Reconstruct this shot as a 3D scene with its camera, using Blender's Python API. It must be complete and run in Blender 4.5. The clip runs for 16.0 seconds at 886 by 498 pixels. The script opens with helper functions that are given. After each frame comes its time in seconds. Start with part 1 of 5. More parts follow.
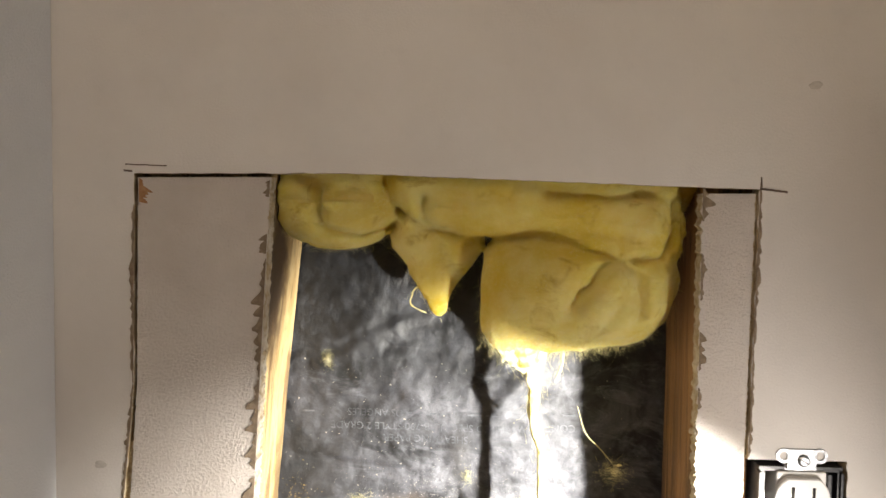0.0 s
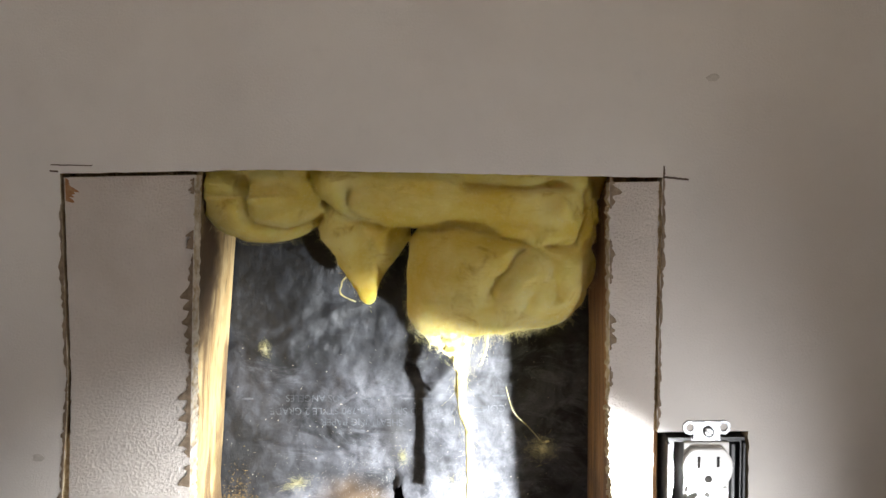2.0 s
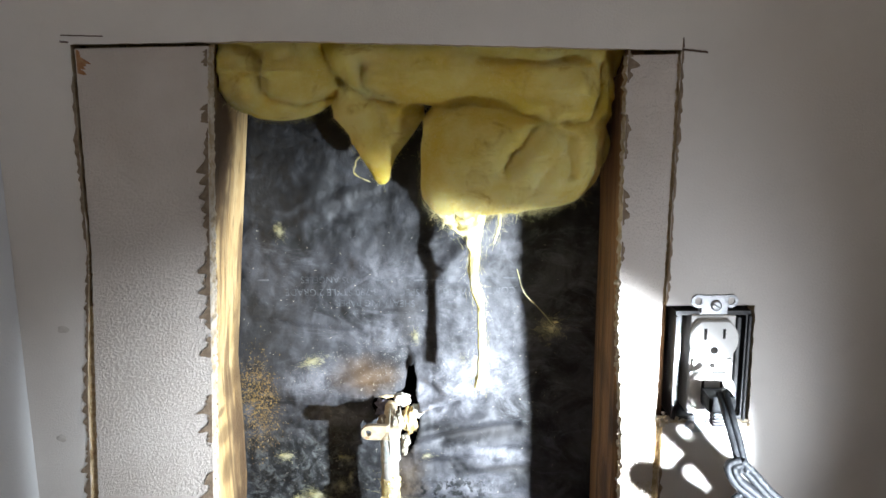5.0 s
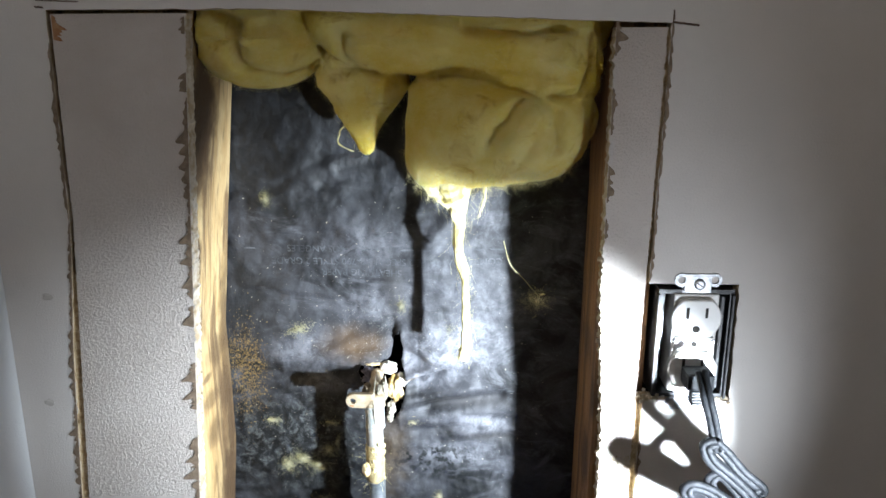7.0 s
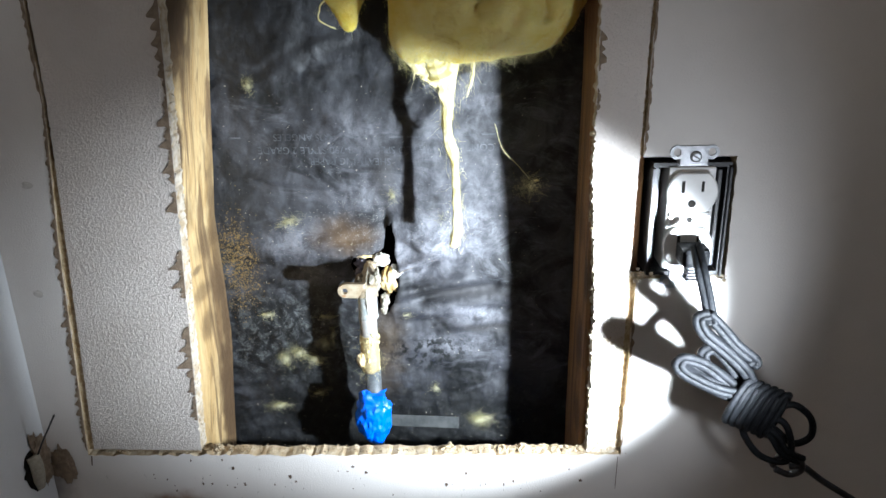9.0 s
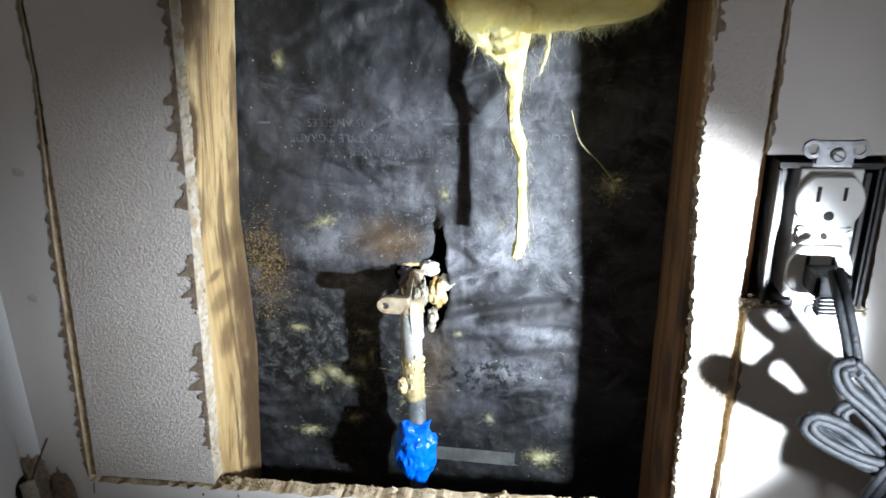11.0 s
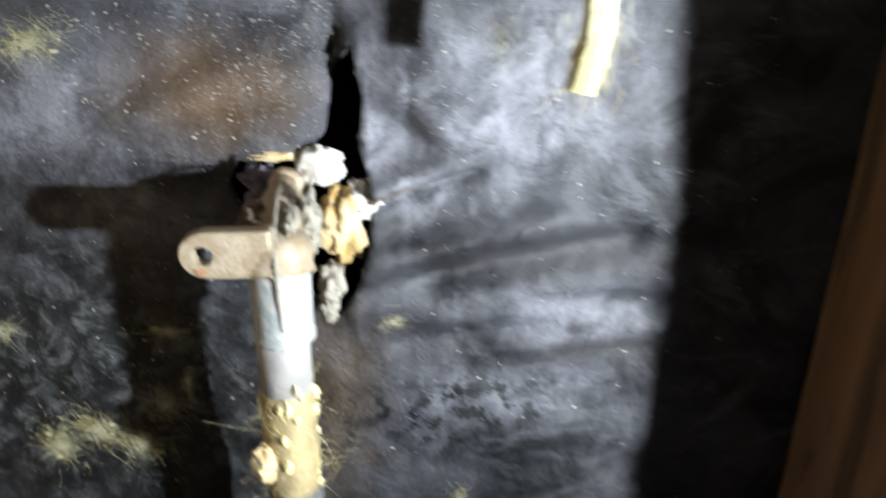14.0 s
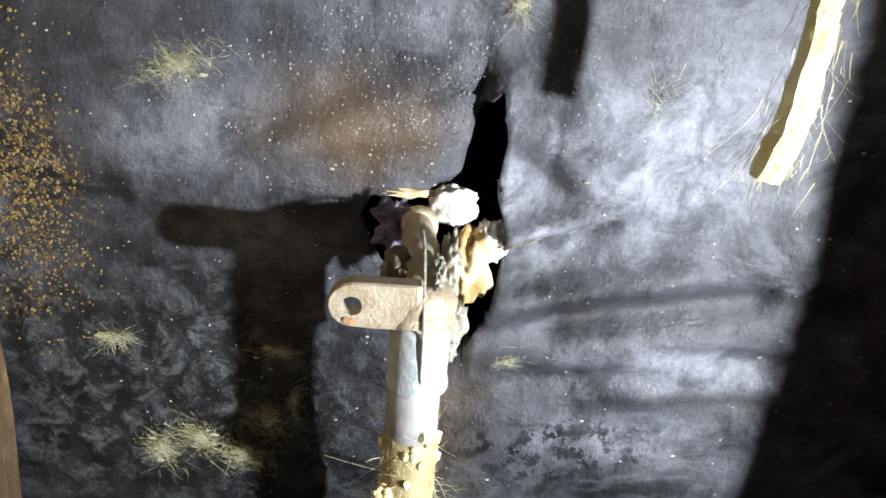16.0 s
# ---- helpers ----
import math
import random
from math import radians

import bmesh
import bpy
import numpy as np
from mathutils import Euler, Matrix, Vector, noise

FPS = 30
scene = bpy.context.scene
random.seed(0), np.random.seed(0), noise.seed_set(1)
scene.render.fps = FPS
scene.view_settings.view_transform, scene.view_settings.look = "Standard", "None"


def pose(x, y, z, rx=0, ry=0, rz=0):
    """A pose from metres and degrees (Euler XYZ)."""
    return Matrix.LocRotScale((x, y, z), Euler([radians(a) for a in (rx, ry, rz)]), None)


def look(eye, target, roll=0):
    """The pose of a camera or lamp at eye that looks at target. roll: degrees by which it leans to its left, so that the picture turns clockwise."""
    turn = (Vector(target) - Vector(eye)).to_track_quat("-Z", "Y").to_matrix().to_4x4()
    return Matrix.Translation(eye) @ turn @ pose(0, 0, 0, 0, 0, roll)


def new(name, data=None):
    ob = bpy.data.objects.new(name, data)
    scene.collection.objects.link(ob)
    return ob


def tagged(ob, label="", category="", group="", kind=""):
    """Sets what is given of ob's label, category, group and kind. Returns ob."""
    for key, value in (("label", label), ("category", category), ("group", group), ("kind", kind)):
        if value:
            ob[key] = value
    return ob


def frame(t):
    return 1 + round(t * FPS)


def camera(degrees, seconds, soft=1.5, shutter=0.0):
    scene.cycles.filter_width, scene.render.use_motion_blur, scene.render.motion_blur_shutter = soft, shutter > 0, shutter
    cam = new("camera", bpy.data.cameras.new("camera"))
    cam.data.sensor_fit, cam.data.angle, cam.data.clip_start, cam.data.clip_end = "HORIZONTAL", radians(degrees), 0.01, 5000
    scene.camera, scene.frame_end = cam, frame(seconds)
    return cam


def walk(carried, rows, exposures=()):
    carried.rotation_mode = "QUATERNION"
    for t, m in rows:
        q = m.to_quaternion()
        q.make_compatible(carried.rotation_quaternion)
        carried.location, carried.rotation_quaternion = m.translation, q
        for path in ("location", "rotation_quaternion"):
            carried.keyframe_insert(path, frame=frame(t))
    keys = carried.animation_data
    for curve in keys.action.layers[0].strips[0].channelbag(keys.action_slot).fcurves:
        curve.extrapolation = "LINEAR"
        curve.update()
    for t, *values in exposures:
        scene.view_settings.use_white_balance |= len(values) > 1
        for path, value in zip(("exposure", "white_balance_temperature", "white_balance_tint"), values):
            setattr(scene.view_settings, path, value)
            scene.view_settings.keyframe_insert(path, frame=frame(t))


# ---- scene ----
TORCH_EYE, TORCH_AXIS, TORCH_HALF, TORCH_POWER = (0.446, -0.184, 0.290), (-0.640, 0.767, -0.028), 34.3, 36.0
SPILL_POWER = 1.35
X_SIDE = -0.12
WINDOW_FILL_POWER, SIDE_FILL_POWER, CEILING_FILL_POWER = 0.35, 0.86, 0.04
EXPOSURES = [(0, 0.6, 7700, 12), (1, 0.5, 7000, 11), (2, 0.42, 6700, 10), (4, 0.35, 6500, 10), (5, 0.0, 6200, 8), (8, -0.25, 6000, 7),
             (11, -0.82, 6100, 8), (11.6, -0.85, 6150, 8), (12.5, -1.4, 6250, 8), (13.5, -1.1, 6350, 9), (14.5, -0.88, 6350, 10), (16, -0.72, 6350, 11)]
cam = camera(63.2, 16.0, shutter=0.5)
PATH = [
    (0, (0.194, -0.462, 0.561), (0.063, 1.53, 0.435), 0.1),
    (0.5, (0.198, -0.47, 0.564), (0.102, 1.522, 0.406), 0.1),
    (1, (0.216, -0.472, 0.562), (0.16, 1.52, 0.389), 0.1),
    (1.5, (0.23, -0.476, 0.565), (0.191, 1.516, 0.395), -0.4),
    (2, (0.23, -0.479, 0.568), (0.172, 1.512, 0.391), -1.1),
    (2.5, (0.226, -0.481, 0.567), (0.172, 1.51, 0.384), -1.1),
    (3, (0.227, -0.481, 0.566), (0.163, 1.509, 0.381), -1.2),
    (3.5, (0.234, -0.481, 0.566), (0.181, 1.512, 0.403), -1.4),
    (4, (0.241, -0.48, 0.563), (0.202, 1.51, 0.375), -1.2),
    (4.5, (0.231, -0.479, 0.542), (0.15, 1.492, 0.214), -0.7),
    (5, (0.219, -0.487, 0.538), (0.16, 1.473, 0.144), -0.9),
    (5.2, (0.215, -0.488, 0.534), (0.18, 1.475, 0.153), -0.9),
    (7.5, (0.243, -0.477, 0.555), (0.144, 1.442, 0.0), -0.2),
    (8, (0.238, -0.48, 0.553), (0.147, 1.431, -0.032), -0.2),
    (8.5, (0.248, -0.481, 0.524), (0.139, 1.395, -0.163), -1.1),
    (8.7, (0.253, -0.479, 0.518), (0.145, 1.391, -0.183), -1.4),
    (10.8, (0.256, -0.402, 0.498), (-0.005, 1.448, -0.214), -2.0),
    (11, (0.244, -0.383, 0.491), (-0.023, 1.464, -0.230), -1.5),
    (11.5, (0.262, -0.345, 0.440), (-0.029, 1.492, -0.287), 0.7),
    (12, (0.292, -0.291, 0.392), (-0.145, 1.522, -0.394), -0.8),
    (12.5, (0.285, -0.267, 0.373), (-0.220, 1.517, -0.446), -4.0),
    (13, (0.251, -0.216, 0.358), (0.055, 1.637, -0.368), -2.3),
    (13.5, (0.236, -0.165, 0.334), (0.231, 1.701, -0.384), -1.1),
    (14, (0.189, -0.11, 0.346), (0.294, 1.736, -0.415), 0.3),
    (14.5, (0.161, -0.09, 0.354), (0.131, 1.768, -0.386), 1.9),
    (15, (0.15, -0.09, 0.363), (0.162, 1.739, -0.446), 3.2),
    (15.5, (0.152, -0.094, 0.361), (0.191, 1.72, -0.482), 3.8),
    (16, (0.156, -0.097, 0.365), (0.21, 1.713, -0.484), 4.4),
]
walk(cam, [(t, look(eye, target, roll)) for t, eye, target, roll in PATH], EXPOSURES)

# ---- light ----
world = bpy.data.worlds.new("world")
scene.world = world
world.use_nodes = True
wn = world.node_tree.nodes
sky = wn.new("ShaderNodeTexSky")
sky.sky_type, sky.sun_disc = "NISHITA", False
sky.sun_elevation, sky.sun_rotation = radians(25), radians(200)
world.node_tree.links.new(sky.outputs[0], wn["Background"].inputs[0])
wn["Background"].inputs[1].default_value = 0.1


def area_light(name, m, sx, sy, power, colour):
    data = bpy.data.lights.new(name, "AREA")
    data.shape, data.size, data.size_y, data.energy, data.color = "RECTANGLE", sx, sy, power, colour
    ob = new(name, data)
    ob.matrix_world = m
    return ob


# torch beam from low on the right-hand side, just out of view
torch = bpy.data.lights.new("torch_beam", "SPOT")
torch.energy, torch.color = TORCH_POWER, (0.88, 0.94, 1.0)
torch.spot_size, torch.spot_blend, torch.shadow_soft_size = radians(2 * TORCH_HALF), 0.52, 0.008
new("torch_beam", torch).matrix_world = look(TORCH_EYE, Vector(TORCH_EYE) + Vector(TORCH_AXIS))
# the torch's wide, weak spill round the beam
spill = bpy.data.lights.new("torch_spill", "SPOT")
spill.energy, spill.color = SPILL_POWER, (0.92, 0.95, 1.0)
spill.spot_size, spill.spot_blend, spill.shadow_soft_size = radians(142), 0.7, 0.012
new("torch_spill", spill).matrix_world = look(TORCH_EYE, Vector(TORCH_EYE) + Vector((-0.80, 0.58, 0.10)))
# unseen fills added: cool in the right-hand window opening, warm behind, warm ceiling light
area_light("unseen_window_fill", look((1.69, -0.46, 1.15), (0.0, -0.35, 0.7)), 0.44, 1.0, WINDOW_FILL_POWER, (0.70, 0.85, 1.0))
area_light("unseen_window_fill", look((-0.01, -0.86, 0.98), (-0.08, 0.0, 0.62)), 0.18, 0.5, SIDE_FILL_POWER, (1.0, 0.86, 0.74))
area_light("unseen_ceiling_fill", look((0.9, -0.45, 2.30), (0.9, -0.45, 0)), 0.3, 0.3, CEILING_FILL_POWER, (1.0, 0.84, 0.70))


# ---- materials ----
class Nodes:
    """Short hand for a node tree."""

    def __init__(self, name):
        self.mat = bpy.data.materials.new(name)
        self.mat.use_nodes = True
        self.tree = self.mat.node_tree
        self.out = self.tree.nodes["Principled BSDF"]
        self.coord = self.tree.nodes.new("ShaderNodeTexCoord").outputs["Object"]

    def link(self, a, b):
        if isinstance(a, (tuple, list)):
            b.default_value = (*a, 1.0) if len(b.default_value) == 4 else a
        elif isinstance(a, (int, float)):
            b.default_value = a
        else:
            self.tree.links.new(a, b)

    def mapped(self, scale=(1, 1, 1), rot=(0, 0, 0), loc=(0, 0, 0)):
        n = self.tree.nodes.new("ShaderNodeMapping")
        n.inputs["Scale"].default_value = scale
        n.inputs["Rotation"].default_value = [radians(a) for a in rot]
        n.inputs["Location"].default_value = loc
        self.link(self.coord, n.inputs["Vector"])
        return n.outputs[0]

    def noise(self, scale, detail=4, rough=0.55, vec=None, warp=0.0):
        n = self.tree.nodes.new("ShaderNodeTexNoise")
        n.inputs["Scale"].default_value, n.inputs["Detail"].default_value = scale, detail
        n.inputs["Roughness"].default_value, n.inputs["Distortion"].default_value = rough, warp
        self.link(vec or self.coord, n.inputs["Vector"])
        return n.outputs["Fac"]

    def voronoi(self, scale, vec=None):
        n = self.tree.nodes.new("ShaderNodeTexVoronoi")
        n.inputs["Scale"].default_value = scale
        self.link(vec or self.coord, n.inputs["Vector"])
        return n.outputs["Distance"]

    def ramp(self, fac, lo, hi, a=0.0, b=1.0):
        n = self.tree.nodes.new("ShaderNodeMapRange")
        n.interpolation_type = "SMOOTHSTEP"
        for i, v in zip((1, 2, 3, 4), (lo, hi, a, b)):
            n.inputs[i].default_value = v
        self.link(fac, n.inputs[0])
        return n.outputs[0]

    def math(self, op, a, b=0.0):
        n = self.tree.nodes.new("ShaderNodeMath")
        n.operation = op
        self.link(a, n.inputs[0])
        self.link(b, n.inputs[1])
        return n.outputs[0]

    def mix(self, fac, a, b):
        n = self.tree.nodes.new("ShaderNodeMix")
        n.data_type = "RGBA"
        self.link(fac, n.inputs[0])
        self.link(a, n.inputs[6])
        self.link(b, n.inputs[7])
        return n.outputs[2]

    def near(self, x, z, rx, rz, soft=0.5, side=False):
        """1 inside an ellipse of the wall's plane, falling to 0 at its rim."""
        v = self.mapped((0, 1 / rx, 1 / rz), loc=(0, -x / rx, -z / rz)) if side else self.mapped((1 / rx, 0, 1 / rz), loc=(-x / rx, 0, -z / rz))
        n = self.tree.nodes.new("ShaderNodeVectorMath")
        n.operation = "LENGTH"
        self.link(v, n.inputs[0])
        wob = self.math("ADD", n.outputs["Value"], self.math("MULTIPLY", self.math("SUBTRACT", self.noise(60, 5, 0.6), 0.5), 1.1))
        return self.ramp(wob, 1.0 - soft, 1.0 + soft * 0.3, 1.0, 0.0)

    def done(self, colour, rough=0.6, metal=0.0, height=None, dist=0.001, strength=1.0, spec=0.5, **more):
        self.link(colour, self.out.inputs["Base Color"])
        self.link(rough, self.out.inputs["Roughness"])
        self.link(metal, self.out.inputs["Metallic"])
        self.link(spec, self.out.inputs["Specular IOR Level"])
        for key, value in more.items():
            self.link(value, self.out.inputs[key.replace("_", " ")])
        if height is not None:
            b = self.tree.nodes.new("ShaderNodeBump")
            b.inputs["Distance"].default_value, b.inputs["Strength"].default_value = dist, strength
            self.link(height, b.inputs["Height"])
            self.tree.links.new(b.outputs[0], self.out.inputs["Normal"])
        return self.mat


def simple(name, a, b, scale, rough=0.6, metal=0.0, bump=0.0, bscale=None, spec=0.5, **more):
    n = Nodes(name)
    col = n.mix(n.ramp(n.noise(scale, 6, 0.6), 0.32, 0.68), a, b)
    h = n.noise(bscale or scale * 3, 5, 0.65) if bump else None
    return n.done(col, rough, metal, h, bump, 1.0, spec, **more)


def wall_paint(name, a, b, texture, dirt=True):
    n = Nodes(name)
    col = n.mix(n.ramp(n.noise(5, 5, 0.6), 0.35, 0.65), a, b)
    col = n.mix(n.ramp(n.noise(45, 6, 0.7), 0.5, 0.85, 0, 0.35), col, [c * 0.8 for c in a])
    if dirt:
        low = n.ramp(n.noise(160, 5, 0.7), 0.66, 0.72, 0, 0.6)
        col = n.mix(n.math("MULTIPLY", low, n.near(0.15, 0.118, 0.28, 0.04)), col, (0.10, 0.075, 0.05))
        col = n.mix(n.math("MULTIPLY", n.near(-0.004, 0.104, 0.036, 0.017, 0.8), 0.95), col, (0.22, 0.095, 0.03))
        col = n.mix(n.math("MULTIPLY", n.near(-0.035, 0.090, 0.05, 0.022, 0.9), 0.7), col, (0.24, 0.12, 0.05))
        drip = n.ramp(n.noise(110, 5, 0.7, vec=n.mapped((1.6, 1, 0.5))), 0.62, 0.68, 0, 0.6)
        col = n.mix(n.math("MULTIPLY", drip, n.near(0.13, 0.13, 0.26, 0.022, 0.8)), col, (0.14, 0.12, 0.09))
        col = n.mix(n.math("MULTIPLY", n.near(-0.115, 0.125, 0.03, 0.03, 0.7), 0.6), col, (0.10, 0.07, 0.045))
    peel = n.math("ADD", n.ramp(n.noise(620, 5, 0.62), 0.36, 0.70), n.math("MULTIPLY", n.noise(1300, 3, 0.6), 0.5))
    return n.done(col, 0.75, 0, peel, texture, 1.0, 0.3)


def sheathing_paper():
    n = Nodes("black_sheathing_paper")
    haze = n.ramp(n.noise(19, 9, 0.68, warp=1.0), 0.40, 0.63)
    streak = n.noise(26, 8, 0.7, vec=n.mapped((0.7, 1, 1.5), rot=(0, 20, 0)), warp=1.4)
    col = n.mix(haze, (0.004, 0.0045, 0.0055), (0.050, 0.051, 0.058))
    col = n.mix(n.ramp(streak, 0.50, 0.66, 0, 0.7), col, (0.10, 0.102, 0.114))
    # paler, dusty stretches; their colour also carries brightness from the torch
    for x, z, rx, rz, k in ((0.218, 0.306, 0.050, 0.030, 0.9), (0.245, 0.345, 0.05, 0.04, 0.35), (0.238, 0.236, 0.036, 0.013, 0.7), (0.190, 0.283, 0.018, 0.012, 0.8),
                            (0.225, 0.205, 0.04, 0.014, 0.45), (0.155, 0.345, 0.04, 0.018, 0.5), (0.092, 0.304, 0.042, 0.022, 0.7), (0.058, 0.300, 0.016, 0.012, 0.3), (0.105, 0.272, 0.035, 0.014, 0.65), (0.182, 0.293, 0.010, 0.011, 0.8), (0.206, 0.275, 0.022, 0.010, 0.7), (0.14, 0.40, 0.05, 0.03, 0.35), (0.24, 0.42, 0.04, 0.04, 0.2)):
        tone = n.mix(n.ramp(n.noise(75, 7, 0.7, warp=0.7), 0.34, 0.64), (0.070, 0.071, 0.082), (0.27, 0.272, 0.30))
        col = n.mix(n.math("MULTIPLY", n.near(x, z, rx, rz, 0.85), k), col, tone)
    # darker at the left, painting in the torch's falloff
    col = n.mix(n.math("MULTIPLY", n.near(0.045, 0.345, 0.05, 0.06, 0.8), 0.6), col, (0.02, 0.021, 0.023))
    # narrow darker bands across the sheet
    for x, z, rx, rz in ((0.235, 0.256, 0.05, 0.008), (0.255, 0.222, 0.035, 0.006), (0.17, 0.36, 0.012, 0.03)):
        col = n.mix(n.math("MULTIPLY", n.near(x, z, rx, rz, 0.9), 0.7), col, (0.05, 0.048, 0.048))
    # damp, dark area round the pipe
    wet = n.math("MULTIPLY", n.near(0.080, 0.210, 0.085, 0.062, 0.55), 0.96)
    col = n.mix(wet, col, n.mix(n.ramp(n.noise(110, 8, 0.8, warp=0.5), 0.47, 0.62), (0.002, 0.0024, 0.003), (0.075, 0.080, 0.080)))
    # shade below and behind the batt, put into the sheet's colour
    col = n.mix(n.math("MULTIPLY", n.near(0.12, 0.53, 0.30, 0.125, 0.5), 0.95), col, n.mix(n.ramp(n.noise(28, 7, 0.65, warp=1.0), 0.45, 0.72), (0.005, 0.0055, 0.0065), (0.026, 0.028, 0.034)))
    # darker and mottled towards the foot
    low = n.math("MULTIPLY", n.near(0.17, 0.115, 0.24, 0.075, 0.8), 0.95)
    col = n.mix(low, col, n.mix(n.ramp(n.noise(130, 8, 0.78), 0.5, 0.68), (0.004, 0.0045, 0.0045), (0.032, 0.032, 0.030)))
    col = n.mix(n.ramp(n.noise(620, 4, 0.8), 0.34, 0.56, 0.25, 0.0), col, (0.006, 0.006, 0.007))
    # brown water stains
    col = n.mix(n.math("MULTIPLY", n.near(0.134, 0.309, 0.030, 0.020, 0.9), 0.9), col, (0.10, 0.062, 0.032))
    col = n.mix(n.math("MULTIPLY", n.near(0.165, 0.205, 0.02, 0.05, 0.9), 0.6), col, (0.085, 0.06, 0.035))
    # rusty grit beside the stud
    grit = n.math("MULTIPLY", n.ramp(n.noise(520, 4, 0.75), 0.53, 0.60), n.near(0.036, 0.283, 0.022, 0.045, 0.7))
    col = n.mix(grit, col, (0.24, 0.15, 0.045))
    # mould
    mould = n.math("MULTIPLY", n.ramp(n.noise(170, 6, 0.75), 0.50, 0.54), n.near(0.202, 0.196, 0.05, 0.022, 0.7))
    col = n.mix(mould, col, (0.004, 0.005, 0.005))
    # pale dust
    col = n.mix(n.ramp(n.noise(900, 3, 0.8), 0.70, 0.76, 0, 0.8), col, (0.4, 0.39, 0.35))
    col = n.mix(n.ramp(n.noise(130, 6, 0.8), 0.66, 0.78, 0, 0.5), col, (0.23, 0.22, 0.16))
    h = n.math("ADD", n.noise(60, 8, 0.66), n.math("MULTIPLY", n.noise(800, 4, 0.75), 0.17))
    rough = n.ramp(n.noise(38, 7, 0.7, warp=0.8), 0.36, 0.66, 0.42, 0.66)
    return n.done(col, rough, 0, h, 0.0017, 1.0, 0.45)


def wood(name, a, b, dark, rough=0.65, wet=0.0, stains=()):
    n = Nodes(name)
    grain = n.noise(30, 6, 0.6, vec=n.mapped((6, 3, 0.25)), warp=0.6)
    fine = n.noise(90, 5, 0.7, vec=n.mapped((8, 5, 0.12)))
    col = n.mix(n.ramp(grain, 0.35, 0.65), a, b)
    col = n.mix(n.ramp(fine, 0.5, 0.75, 0, 0.6), col, [c * 0.55 for c in b])
    col = n.mix(n.ramp(n.noise(24, 6, 0.7, vec=n.mapped((2.4, 2.4, 0.16)), warp=0.8), 0.53 - wet, 0.66 - wet, 0, 0.85), col, dark)
    col = n.mix(n.ramp(n.noise(60, 5, 0.7, vec=n.mapped((3, 2, 0.3))), 0.58, 0.7, 0, 0.55), col, (0.03, 0.022, 0.014))
    for y, z, ry, rz, k in stains:
        col = n.mix(n.math("MULTIPLY", n.near(y, z, ry, rz, 0.6, True), k), col, n.mix(fine, (0.035, 0.02, 0.01), dark))
    return n.done(col, rough, 0, n.math("ADD", fine, grain), 0.0012, 0.9, 0.4)


def fibreglass():
    n = Nodes("yellow_fibreglass")
    col = n.mix(n.ramp(n.noise(18, 5, 0.6), 0.32, 0.68), (0.76, 0.56, 0.085), (0.88, 0.76, 0.30))
    col = n.mix(n.ramp(n.noise(34, 5, 0.65, warp=1.0), 0.56, 0.74, 0, 0.7), col, (0.50, 0.30, 0.035))
    col = n.mix(n.math("MULTIPLY", n.near(0.155, 0.508, 0.03, 0.010, 0.8), 0.6), col, (0.30, 0.27, 0.14))
    col = n.mix(n.ramp(n.noise(260, 6, 0.75, vec=n.mapped((1, 1, 2.0), rot=(0, 25, 0)), warp=1.5), 0.5, 0.8, 0, 0.35), col, (0.92, 0.86, 0.55))
    wisps = n.noise(80, 7, 0.75, vec=n.mapped((1, 1, 2.2), rot=(0, 20, 0)), warp=2.0)
    return n.done(col, 0.95, 0, wisps, 0.005, 0.9, 0.1, Subsurface_Weight=0.6, Subsurface_Scale=0.012,
                  Subsurface_Radius=(1.0, 0.8, 0.35))


PAINT = wall_paint("wall_paint", (0.70, 0.665, 0.63), (0.64, 0.60, 0.565), 0.00008)
ORANGE_PEEL = wall_paint("textured_wall_paint", (0.67, 0.61, 0.56), (0.55, 0.485, 0.43), 0.00048, dirt=False)
SIDE_PAINT = wall_paint("side_wall_paint", (0.69, 0.69, 0.69), (0.64, 0.64, 0.645), 0.0002, dirt=False)
GYPSUM = simple("gypsum_core", (0.62, 0.56, 0.47), (0.42, 0.32, 0.20), 130, 0.95, bump=0.0016, bscale=420)
BROWN_CORE = simple("dirty_cut_edge", (0.40, 0.29, 0.17), (0.60, 0.50, 0.35), 120, 0.95, bump=0.0012, bscale=500)
DEBRIS = simple("tan_plaster_debris", (0.50, 0.41, 0.28), (0.32, 0.23, 0.13), 160, 0.95, bump=0.0015, bscale=500)
GROOVE = simple("scored_core", (0.62, 0.51, 0.33), (0.36, 0.25, 0.13), 240, 0.95, bump=0.0014, bscale=600)
TORN = simple("torn_brown_paper", (0.17, 0.12, 0.08), (0.28, 0.21, 0.145), 200, 0.95, bump=0.0006, bscale=600)
SMUDGE = simple("faint_smudge", (0.50, 0.46, 0.42), (0.58, 0.54, 0.50), 300, 0.9)
RUST_MARK = simple("rust_brown_mark", (0.30, 0.13, 0.05), (0.42, 0.24, 0.12), 220, 0.9, bump=0.0004)
DARK_LINE = simple("dark_pencil_line", (0.09, 0.06, 0.045), (0.16, 0.11, 0.08), 300, 0.9)
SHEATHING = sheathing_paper()
